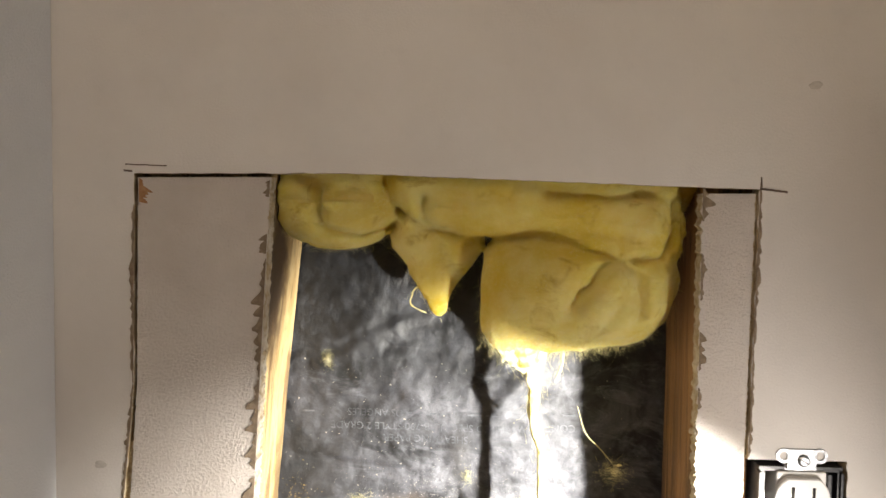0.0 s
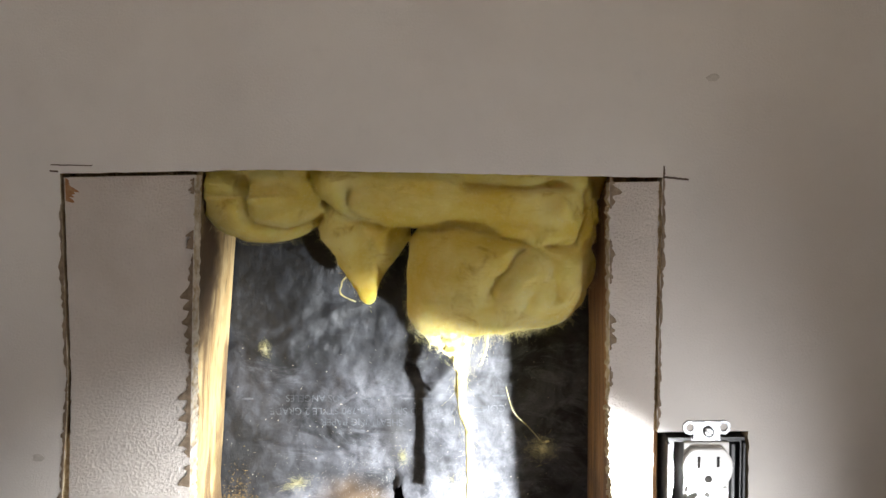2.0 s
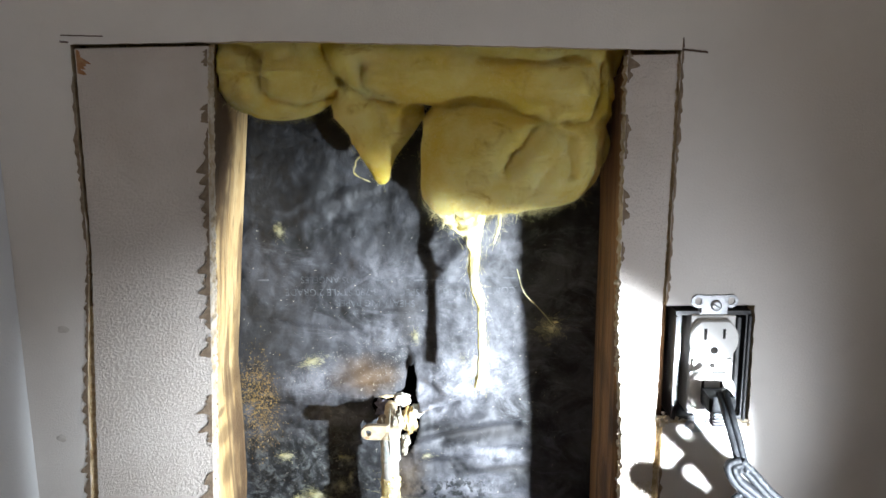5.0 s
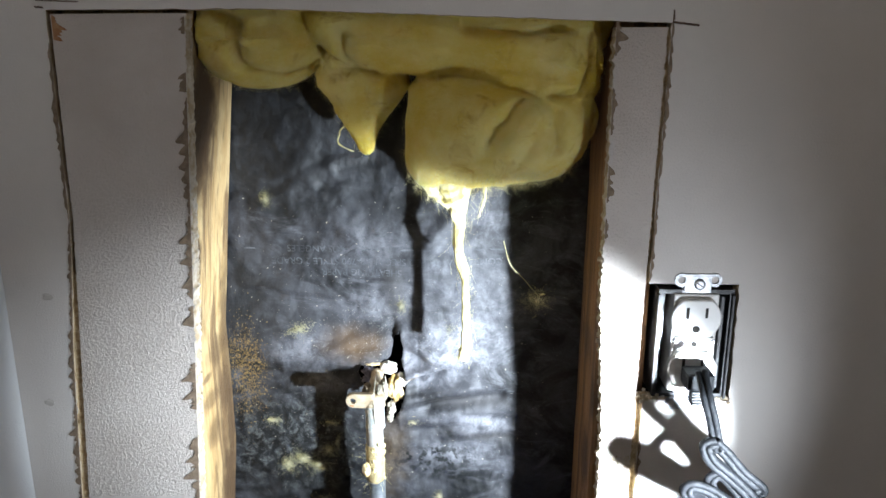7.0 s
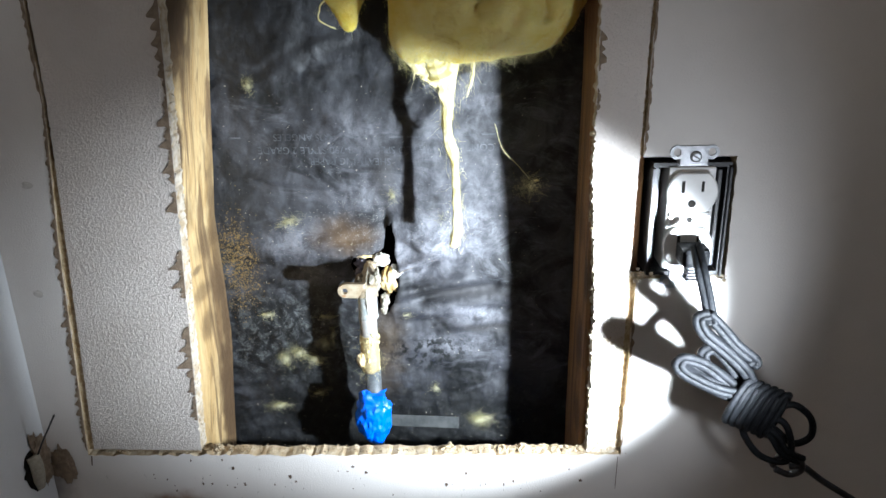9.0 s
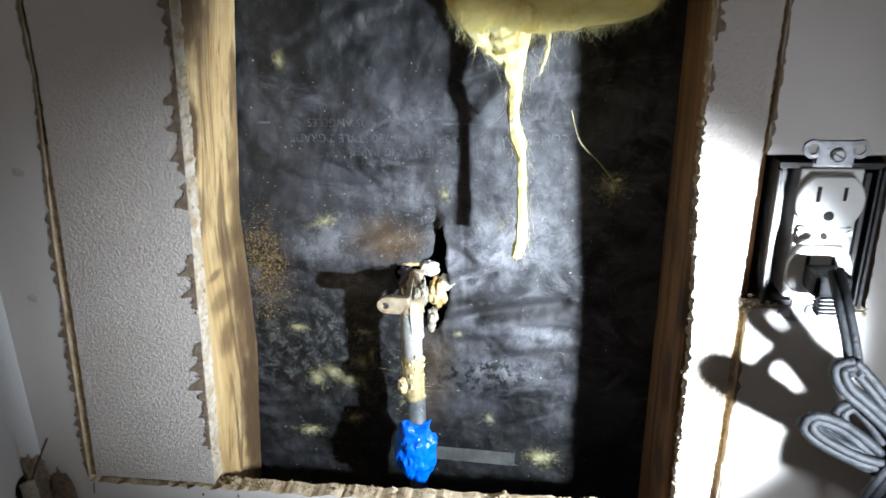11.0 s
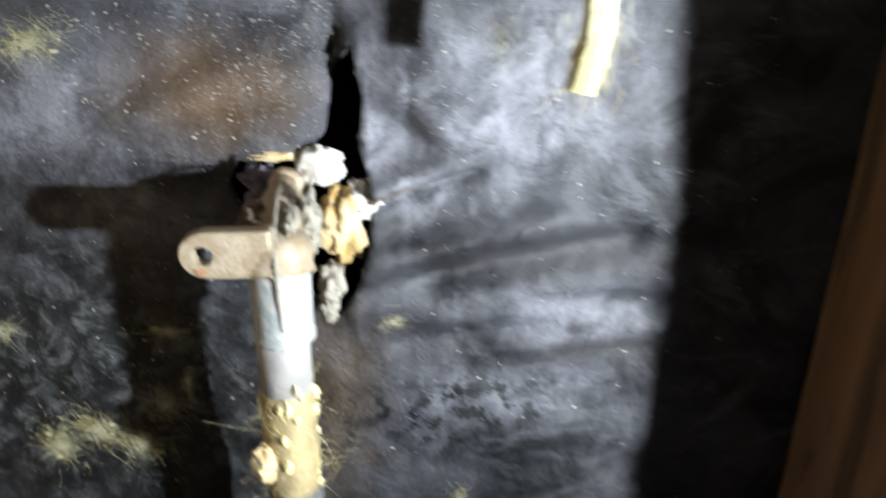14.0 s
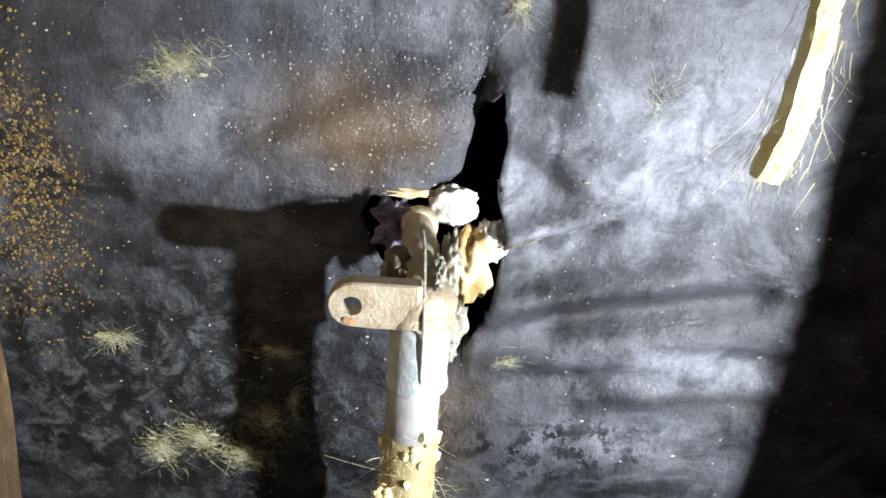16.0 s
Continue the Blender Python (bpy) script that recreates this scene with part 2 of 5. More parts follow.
STUD_LEFT = wood("pale_pine", (0.57, 0.42, 0.21), (0.43, 0.28, 0.115), (0.15, 0.088, 0.04), wet=0.05,
                 stains=((0.086, 0.16, 0.024, 0.10, 1.0), (0.088, 0.24, 0.013, 0.06, 0.9), (0.075, 0.315, 0.03, 0.014, 0.6), (0.03, 0.345, 0.02, 0.02, 0.55), (0.034, 0.510, 0.032, 0.070, 1.0), (0.027, 0.40, 0.012, 0.034, 1.0), (0.022, 0.47, 0.012, 0.03, 0.85), (0.092, 0.30, 0.016, 0.12, 0.75), (0.050, 0.280, 0.022, 0.009, 0.6), (0.080, 0.275, 0.018, 0.018, 0.7), (0.050, 0.250, 0.016, 0.014, 0.65), (0.068, 0.215, 0.008, 0.05, 0.6), (0.078, 0.185, 0.018, 0.045, 0.85), (0.045, 0.300, 0.014, 0.004, 0.7), (0.020, 0.33, 0.006, 0.04, 0.6)))
STUD_RIGHT = wood("aged_pine", (0.34, 0.18, 0.075), (0.24, 0.12, 0.048), (0.085, 0.045, 0.022), wet=0.04, stains=((0.04, 0.24, 0.02, 0.03, 0.8), (0.02, 0.30, 0.012, 0.02, 0.9), (0.06, 0.33, 0.03, 0.02, 0.5), (0.03, 0.18, 0.02, 0.02, 0.7)))
PLATE_WOOD = wood("dark_sill_wood", (0.10, 0.07, 0.045), (0.07, 0.045, 0.03), (0.03, 0.02, 0.015))
YELLOW = fibreglass()
FIBRE = simple("glass_fibres", (0.85, 0.72, 0.25), (0.9, 0.84, 0.52), 60, 0.7)
TUFT = simple("matted_dusty_fibres", (0.40, 0.36, 0.15), (0.50, 0.48, 0.33), 130, 0.8)
PALE_FIBRE = simple("pale_glass_fibres", (0.70, 0.61, 0.23), (0.80, 0.75, 0.48), 60, 0.7)
# near-black: shade inside holes put into colour, also the black chip
HOLE_SHADE_AND_CHIP = simple("hole_shade_and_chip", (0.006, 0.005, 0.004), (0.016, 0.013, 0.010), 60, 0.95, spec=0.1)
FITTING = simple("oxidised_bronze", (0.50, 0.42, 0.30), (0.38, 0.29, 0.18), 170, 0.5, metal=0.25, bump=0.0005, bscale=900)
COUPLING = simple("whitish_scaled_metal", (0.62, 0.60, 0.56), (0.36, 0.40, 0.39), 190, 0.42, metal=0.15, bump=0.0004, bscale=700)
PIPE_OLD = simple("limed_copper", (0.52, 0.42, 0.22), (0.36, 0.28, 0.14), 110, 0.55, metal=0.25, bump=0.0006, bscale=500)
PIPE_GREY = simple("grey_pipe", (0.07, 0.08, 0.09), (0.14, 0.15, 0.155), 140, 0.55, metal=0.3, bump=0.0003)
SLEEVE = simple("pale_grey_sleeve", (0.36, 0.35, 0.33), (0.46, 0.44, 0.41), 120, 0.45, metal=0.2, bump=0.0002)
GOLD_GRIT = simple("golden_brown_grit", (0.26, 0.18, 0.06), (0.10, 0.06, 0.02), 400, 0.7)
DROPLET = simple("glossy_grain", (0.22, 0.21, 0.20), (0.34, 0.33, 0.30), 300, 0.12, spec=0.9)
CRUMPLED = simple("purple_grey_paper", (0.20, 0.19, 0.25), (0.07, 0.06, 0.09), 200, 0.7, bump=0.001, bscale=400)
FOAM = simple("yellowed_foam", (0.50, 0.31, 0.09), (0.78, 0.66, 0.40), 110, 0.8, bump=0.0012, bscale=350)
MORTAR = simple("white_mortar", (0.80, 0.78, 0.72), (0.62, 0.58, 0.50), 160, 0.9, bump=0.001, bscale=450)
CRUST = simple("grey_crust", (0.36, 0.33, 0.26), (0.50, 0.46, 0.37), 260, 0.9, bump=0.0014, bscale=700)
# dark brown of the torn lip, and painted shade on the elbow's web
CRUST_AND_SHADE_DARK = simple("dark_brown_crust_and_shade", (0.12, 0.09, 0.06), (0.22, 0.17, 0.11), 260, 0.85, bump=0.0012, bscale=700)
BLUE_TAPE = simple("blue_tape", (0.004, 0.10, 0.66), (0.006, 0.14, 0.80), 60, 0.32, bump=0.0006, bscale=160)
BLACK_BOX = simple("black_box_plastic", (0.012, 0.012, 0.014), (0.03, 0.03, 0.034), 90, 0.35, bump=0.0002)
ZINC = simple("zinc_plated_steel", (0.50, 0.51, 0.53), (0.34, 0.35, 0.37), 150, 0.32, metal=0.9, bump=0.0002)
WHITE_PLASTIC = simple("white_receptacle_plastic", (0.80, 0.79, 0.77), (0.72, 0.71, 0.68), 60, 0.38, bump=0.0001)
# shade inside slots and holes, put into the colour of solid pieces
SLOT_SHADE = simple("slot_shade", (0.015, 0.012, 0.01), (0.03, 0.025, 0.02), 100, 0.8)
GREY_CORD = simple("grey_cord_vinyl", (0.004, 0.0044, 0.005), (0.009, 0.0095, 0.011), 120, 0.5, bump=0.0008, bscale=420, spec=0.12)
BLACK_WIRE = simple("black_wire", (0.012, 0.012, 0.012), (0.03, 0.03, 0.03), 100, 0.5)
PAPER_PRINT = simple("faded_print", (0.04, 0.042, 0.048), (0.115, 0.12, 0.13), 90, 0.8)
GREY_STRIP = simple("grey_metal_strip", (0.035, 0.038, 0.038), (0.075, 0.078, 0.075), 80, 0.7, metal=0.0, bump=0.0003)
FLOORING = wood("room_floor", (0.30, 0.20, 0.12), (0.24, 0.15, 0.09), (0.16, 0.10, 0.06))
CEILING = wall_paint("ceiling_paint", (0.78, 0.77, 0.75), (0.74, 0.73, 0.71), 0.0004, dirt=False)
GLASS = Nodes("window_glass").done((1, 1, 1), 0.02, 0.0, spec=0.5, Transmission_Weight=1.0)
ADDED_LAMP_GLOW = Nodes("added_lamp_glow").done((0.9, 0.85, 0.8), 0.5, Emission_Color=(1.0, 0.8, 0.6), Emission_Strength=3.0)


# ---- mesh helpers ----
def base_of(ob):
    while ob.parent:
        ob = ob.parent
    return ob.location


def mesh_ob(name, bm, mats, smooth=False):
    me = bpy.data.meshes.new(name)
    bm.normal_update()
    bm.to_mesh(me)
    bm.free()
    for m in mats if isinstance(mats, (list, tuple)) else [mats]:
        me.materials.append(m)
    if smooth:
        for p in me.polygons:
            p.use_smooth = True
    return new(name, me)


def part(name, bm, material, parent, label="", smooth=False, kind=""):
    """Links a bmesh, in world places, as one mesh under a thing or a part."""
    b = base_of(parent)
    bmesh.ops.translate(bm, vec=-b, verts=bm.verts)
    ob = mesh_ob(name, bm, material, smooth)
    ob.parent = parent
    return tagged(ob, label, kind=kind)


def thing(name, at, label, category, group=""):
    ob = new(name)
    ob.empty_display_size = 0.02
    ob.location = at
    return tagged(ob, label, category, group)


def single(name, bm, material, label, category, group="", smooth=False, kind="", at=None):
    if at is not None:
        bmesh.ops.translate(bm, vec=-Vector(at), verts=bm.verts)
    ob = mesh_ob(name, bm, material, smooth)
    if at is not None:
        ob.location = at
    return tagged(ob, label, category, group, kind)


def box(x0, x1, y0, y1, z0, z1, bevel=0.0, bm=None, turn=None):
    bm = bm or bmesh.new()
    g = bmesh.ops.create_cube(bm, size=1.0)["verts"]
    m = Matrix.Translation(((x0 + x1) / 2, (y0 + y1) / 2, (z0 + z1) / 2))
    if turn:
        m = m @ turn
    bmesh.ops.transform(bm, matrix=m @ Matrix.Diagonal((x1 - x0, y1 - y0, z1 - z0, 1)), verts=g)
    if bevel:
        edges = list({e for v in g for e in v.link_edges})
        bmesh.ops.bevel(bm, geom=edges, offset=bevel, segments=2, affect="EDGES", profile=0.6)
    return bm


def lathe(rings, p, axis, seg=24, bm=None):
    """Rings of (distance along the axis, radius) about a line from p."""
    bm = bm or bmesh.new()
    q = Vector(axis).normalized().to_track_quat("Z", "Y").to_matrix()
    loops = []
    for d, r in rings:
        loops.append([bm.verts.new(Vector(p) + q @ Vector((r * math.cos(a), r * math.sin(a), d)))
                      for a in (2 * math.pi * i / seg for i in range(seg))])
    for a, b in zip(loops, loops[1:]):
        for i in range(seg):
            bm.faces.new((a[i], a[(i + 1) % seg], b[(i + 1) % seg], b[i]))
    bm.faces.new(loops[0][::-1])
    bm.faces.new(loops[-1])
    return bm


def smooth_line(points, steps=8):
    """A Catmull-Rom line through the points."""
    P = [Vector(p) for p in points]
    P = [P[0] * 2 - P[1]] + P + [P[-1] * 2 - P[-2]]
    out = []
    for a, b, c, d in zip(P, P[1:], P[2:], P[3:]):
        for i in range(steps):
            t = i / steps
            out.append(0.5 * ((2 * b) + (c - a) * t + (2 * a - 5 * b + 4 * c - d) * t * t + (3 * b - a - 3 * c + d) * t ** 3))
    out.append(P[-2])
    return out


def tube(line, radius, seg=8, bm=None, flat=1.0):
    """A tube along a line; radius: a number or a function of 0..1; flat: width against thickness."""
    bm = bm or bmesh.new()
    n, last, loops = len(line), None, []
    for i, p in enumerate(line):
        d = (line[min(i + 1, n - 1)] - line[max(i - 1, 0)]).normalized()
        u = (last - d * last.dot(d)) if last else d.orthogonal()
        u = u.normalized() if u.length > 1e-6 else d.orthogonal().normalized()
        last, w = u, d.cross(u)
        r = radius(i / (n - 1)) if callable(radius) else radius
        loops.append([bm.verts.new(p + u * (r * flat * math.cos(a)) + w * (r * math.sin(a)))
                      for a in (2 * math.pi * k / seg for k in range(seg))])
    for a, b in zip(loops, loops[1:]):
        for k in range(seg):
            bm.faces.new((a[k], a[(k + 1) % seg], b[(k + 1) % seg], b[k]))
    bm.faces.new(loops[0][::-1])
    bm.faces.new(loops[-1])
    return bm


def lump(c, r, rough=0.25, scale=1.5, seed=0, level=3, bm=None):
    """An uneven lump: an icosphere pushed about by noise."""
    bm = bm or bmesh.new()
    verts = bmesh.ops.create_icosphere(bm, subdivisions=level, radius=1.0)["verts"]
    off = Vector((seed * 7.3, seed * 3.1, seed * 5.7))
    for v in verts:
        k = 1 + rough * noise.fractal(v.co * scale + off, 0.9, 2.1, 4)
        v.co = Vector(c) + Vector((v.co.x * r[0], v.co.y * r[1], v.co.z * r[2])) * k
    return bm


def ragged(p, q, n, amp, seed, dense=1.0):
    """Points from p to q (x, z), torn sideways by noise; without q."""
    p, q = Vector(p), Vector(q)
    d = q - p
    side = Vector((-d.y, d.x)).normalized()
    out = []
    for i in range(n):
        t = i / n
        s = noise.fractal(Vector((t * n * 0.31 * dense, seed * 9.7, 0)), 0.8, 2.0, 4)
        k = 0.0 if i == 0 else 1.0
        out.append(p + d * t + side * (amp * s * k))
    return out


def slab(loops, y0, y1, bm=None):
    """Plates of wall between y0 (the room side, material 0) and y1; their edges take material 1."""
    bm = bm or bmesh.new()
    for loop in loops:
        a = [bm.verts.new((p[0], y0, p[1])) for p in loop]
        b = [bm.verts.new((p[0], y1, p[1])) for p in loop]
        n = len(loop)
        front, back = bm.faces.new(a), bm.faces.new(b[::-1])
        sides = []
        for i in range(n):
            f = bm.faces.new((a[i], b[i], b[(i + 1) % n], a[(i + 1) % n]))
            f.material_index = 1
            sides.append(f)
        bmesh.ops.triangulate(bm, faces=[front, back])
    bmesh.ops.recalc_face_normals(bm, faces=bm.faces)
    return bm


def fibres(rng, count, where, length, width, bm=None, droop=0.3, curl=0.5, depth=1.0):
    """Fine bent ribbons; where() gives a start and a direction."""
    bm = bm or bmesh.new()
    for _ in range(count):
        p, d = where()
        ln = length * rng.uniform(0.4, 1.5)
        side = Vector((rng.gauss(0, 1), rng.gauss(0, 1), rng.gauss(0, 1))).cross(d)
        if side.length < 1e-6:
            continue
        side = side.normalized() * (width / 2)
        bend = Vector((rng.gauss(0, 1), rng.gauss(0, 1) * depth, rng.gauss(0, 1) - droop)) * curl
        row = []
        for i in range(5):
            t = i / 4
            c = p + (d + bend * t) * (ln * t)
            k = 1 - 0.6 * t
            row.append((bm.verts.new(c - side * k), bm.verts.new(c + side * k)))
        for (a, b), (c, e) in zip(row, row[1:]):
            bm.faces.new((a, b, e, c))
    return bm


# ---- the room ----
X0, X1, Y0, H = X_SIDE, 1.7, -0.85, 2.4
TOP, FOOT = 0.570, 0.158          # the cut in the plasterboard
TOP_AT = lambda x: 0.5805 - 0.0105 * max(0.0, (x - 0.1) / 0.26)
CUT_L = lambda z: -0.040 - (0.55 - z) * 0.03 if z > 0.44 else -0.0433 - (0.44 - z) * 0.085
CUT_R = lambda z: 0.3598 - (0.54 - z) * 0.0145
EDGE_L = lambda z: 0.0245 + (z - 0.177) * 0.066
EDGE_R = lambda z: 0.3266 + 0.0058 * max(0.0, min(1.0, (0.385 - z) / 0.10))
T = 0.0127

GAP = 0.0012
LEFT = lambda z: CUT_L(z) - GAP - 0.0030 * max(0.0, min(1.0, (0.42 - z) / 0.08))
RIGHT = lambda z: CUT_R(z) + GAP + (0.0024 if z < 0.312 else 0.0)
CORNER = (CUT_L(0.58) - GAP, 0.5805)


def plate(bm, quad, rims=()):
    """A piece of board from a quad of (x, z); the sides named in rims are broken edges."""
    f = [bm.verts.new((p[0], 0.0, p[1])) for p in quad]
    k = [bm.verts.new((p[0], T, p[1])) for p in quad]
    bm.faces.new(f)
    bm.faces.new(k[::-1])
    for i in rims:
        j = (i + 1) % 4
        e = bm.faces.new((f[i], k[i], k[j], f[j]))
        e.material_index = 1


def band(bm, rim, out):
    """Board between a broken rim and a straight line, point by point."""
    for i in range(len(rim) - 1):
        plate(bm, (rim[i], rim[i + 1], out[i + 1], out[i]), rims=(0,))


left_line = [(LEFT(z), z) for z in (0.1555, 0.25, 0.34, 0.42, 0.44)] + [CORNER]
rim_left = []
for i, (a, b) in enumerate(zip(left_line, left_line[1:])):
    rim_left += ragged(a, b, 30, 0.0012, 3 + i)
rim_left.append(Vector(CORNER))
bm = bmesh.new()
band(bm, rim_left, [(X0, p[1]) for p in rim_left])
R0 = RIGHT(TOP)
rim = ragged(CORNER, (0.1, TOP_AT(0)), 40, 0.0007, 9) + ragged((0.1, TOP_AT(0)), (R0, TOP), 70, 0.0007, 10) + [Vector((R0, TOP))]
band(bm, rim, [(p[0], 0.61) for p in rim])
rim = ragged(left_line[0], (RIGHT(0.162), 0.162), 160, 0.0022, 14) + [Vector((RIGHT(0.162), 0.162))]
band(bm, rim, [(p[0], 0.12) for p in rim])
for z0, z1, seed in ((0.398, TOP, 21), (0.162, 0.311, 25)):
    rim = ragged((RIGHT(z0), z0), (RIGHT(z1), z1), 50, 0.0010, seed) + [Vector((RIGHT(z1), z1))]
    band(bm, rim, [(0.44, p[1]) for p in rim])
rim = ragged((0.4215, 0.311), (0.420, 0.398), 24, 0.0012, 23) + [Vector((0.420, 0.398))]
band(bm, rim, [(0.44, p[1]) for p in rim])
plate(bm, ((RIGHT(0.398), 0.398), (0.420, 0.398), (0.420, 0.3985), (RIGHT(0.398), 0.3985)), rims=(0,))
plate(bm, ((RIGHT(0.311), 0.3105), (0.4215, 0.3105), (0.4215, 0.311), (RIGHT(0.311), 0.311)), rims=(2,))
for q in (((X0, 0.61), (X1, 0.61), (X1, H), (X0, H)), ((X0, CORNER[1]), CORNER, (CORNER[0], 0.61), (X0, 0.61)),
          ((R0, TOP), (X1, TOP), (X1, 0.61), (R0, 0.61)), ((0.44, 0.162), (X1, 0.162), (X1, TOP), (0.44, TOP)),
          ((RIGHT(0.162), 0.12), (X1, 0.12), (X1, 0.162), (RIGHT(0.162), 0.162)), ((X0, 0.12), (left_line[0][0], 0.12), left_line[0], (X0, left_line[0][1])),
          ((X0, 0), (X1, 0), (X1, 0.12), (X0, 0.12))):
    plate(bm, q)
tagged(mesh_ob("wall_front", bm, [PAINT, BROWN_CORE]), "off-white painted plasterboard wall with a rectangular cut", "wall", kind="structure")
bm = box(-0.19, -0.078, Y0, -0.0005, 0, H)
for v in bm.verts:
    v.co.x += (v.co.z - 0.6) * 0.05 if v.co.z < 1 else 0.02
tagged(mesh_ob("wall_left", bm, SIDE_PAINT), "pale grey painted side wall meeting the corner", "wall", kind="structure")
# unseen walls added, with openings for the fill lights
bm = bmesh.new()
for a in ((X0 - 0.1, X0 + 0.02, 0, H), (0.36, X1 + 0.1, 0, H), (X0 + 0.02, 0.36, 0, 0.72), (X0 + 0.02, 0.36, 1.32, H)):
    box(a[0], a[1], Y0 - 0.1, Y0, a[2], a[3], bm=bm)
tagged(mesh_ob("wall_back", bm, PAINT), "off-white painted room wall, unseen, added with an opening for fill light", "wall", kind="structure")
bm = bmesh.new()
for a in ((Y0, -0.72, 0, H), (-0.2, T, 0, H), (-0.72, -0.2, 0, 0.6), (-0.72, -0.2, 1.7, H)):
    box(X1, X1 + 0.1, *a, bm=bm)
tagged(mesh_ob("wall_right", bm, PAINT), "off-white painted room wall, unseen, added with an opening for fill light", "wall", kind="structure")
tagged(mesh_ob("floor", box(X0 - 0.1, X1 + 0.1, Y0 - 0.1, 0.2, -0.05, 0), FLOORING), "brown wooden room floor", "floor", kind="structure")
tagged(mesh_ob("ceiling", box(X0 - 0.1, X1 + 0.1, Y0 - 0.1, 0.2, H, H + 0.05), CEILING), "white painted ceiling", "ceiling", kind="structure")

# scored strips of plasterboard left standing on both studs
G = 0.0010
def strip_board(left, right, z0, z1, n, amp_l, amp_r, seed):
    """A strip of board in level slices between two torn edges; edges take material 1."""
    bm = bmesh.new()
    rows = []
    for i in range(n + 1):
        z = z0 + (z1 - z0) * i / n
        xl = left(z) + amp_l * noise.fractal(Vector((z * 240, seed, 0)), 0.8, 2.0, 4)
        xr = right(z) + amp_r * noise.fractal(Vector((z * 240, seed + 9, 0)), 0.8, 2.0, 4)
        rows.append([bm.verts.new((x, y, z)) for x, y in ((xl, 0.0008), (xr, 0.0008), (xr, T), (xl, T))])
    for a, b in zip(rows, rows[1:]):
        for k in range(4):
            f = bm.faces.new((a[k], a[(k + 1) % 4], b[(k + 1) % 4], b[k]))
            f.material_index = 0 if k == 0 else 1
    for row in (rows[0][::-1], rows[-1]):
        bm.faces.new(row).material_index = 1
    bmesh.ops.recalc_face_normals(bm, faces=bm.faces)
    return bm


strip_l = thing("plasterboard_strip", (0, 0, FOOT), "textured off-white plasterboard strip with torn paper edge", "plasterboard", "scored strips")
part("board", strip_board(lambda z: CUT_L(z) + G, EDGE_L, FOOT + 0.003, 0.578, 260, 0.0008, 0.0014, 31), [ORANGE_PEEL, GYPSUM], strip_l)
strip_r = thing("plasterboard_strip", (0.345, 0, FOOT), "narrow off-white plasterboard strip with crumbling edge", "plasterboard", "scored strips")
part("board", strip_board(EDGE_R, lambda z: CUT_R(z) - G, FOOT + 0.006, TOP - 0.0025, 260, 0.0018, 0.0010, 47), [ORANGE_PEEL, GYPSUM], strip_r)


for lo, hi, z0, z1, y0 in ((LEFT, CUT_L, 0.16, 0.40, 0.0022), (LEFT, CUT_L, 0.40, 0.575, 0.0065), (CUT_R, RIGHT, 0.165, 0.31, 0.0055), (CUT_R, RIGHT, 0.40, 0.567, 0.004)):
    n = 70
    zs = [z0 + (z1 - z0) * i / n for i in range(n + 1)]
    a = [(lo(z) - 0.0004 + 0.0006 * noise.noise(Vector((z * 160, 1, 0))), z) for z in zs]
    b = [(hi(z) + 0.0002 + 0.0007 * noise.noise(Vector((z * 190, 5, 0))), z) for z in zs]
    tagged(mesh_ob("trim", slab([a + b[::-1]], y0, T), [GROOVE, GROOVE]), "crumbly tan core inside the scored cut", "plasterboard", kind="structure")


def torn_patch(z0, z1, w, seed, side, edge, y=0.0003):
    """A sliver of torn brown paper along the broken edge."""
    n = 44
    a, b = [], []
    for i in range(n + 1):
        t = i / n
        z = z0 + (z1 - z0) * t
        k = math.sin(math.pi * t) ** 0.35 * (0.22 + 1.5 * abs(noise.fractal(Vector(((z1 - z0) * t * 120, seed * 3.7, 1)), 0.9, 2.1, 3)))
        e = edge(z)
        a.append((e - side * 0.0004, z))
        b.append((e - side * (0.0006 + 1.35 * w * k), z - 0.55 * w * k))
    bm = bmesh.new()
    rows = [[bm.verts.new((px, py, pz)) for px, py, pz in ((p[0], y, p[1]), (q[0], y, q[1]), (q[0], y + 0.0007, q[1]), (p[0], y + 0.0007, p[1]))] for p, q in zip(a, b)]
    for r0, r1 in zip(rows, rows[1:]):
        for k in range(4):
            bm.faces.new((r0[k], r0[(k + 1) % 4], r1[(k + 1) % 4], r1[k]))
    bm.faces.new(rows[0][::-1])
    bm.faces.new(rows[-1])
    bmesh.ops.recalc_face_normals(bm, faces=bm.faces)
    return bm


for i, (z0, z1, w) in enumerate(((0.565, 0.576, 0.004), (0.528, 0.541, 0.005), (0.445, 0.525, 0.004), (0.408, 0.445, 0.006),
                                 (0.383, 0.408, 0.005), (0.362, 0.378, 0.005), (0.318, 0.334, 0.008), (0.296, 0.318, 0.0055),
                                 (0.236, 0.273, 0.0075), (0.213, 0.236, 0.006), (0.19, 0.212, 0.0055))):
    part("torn_paper", torn_patch(z0, z1, w, i, 1, EDGE_L), TORN, strip_l, "torn brown face paper")
part("rust_stain", torn_patch(0.562, 0.5775, 0.007, 91, -1, lambda z: CUT_L(z) + 0.0015), RUST_MARK, strip_l, "rust-brown smear")
for i, (z0, z1, w) in enumerate(((0.55, 0.572, 0.004), (0.50, 0.53, 0.003), (0.455, 0.48, 0.003), (0.43, 0.444, 0.0025))):
    part("torn_paper", torn_patch(z0, z1, w, 50 + i, -1, EDGE_R), TORN, strip_r, "torn brown face paper")
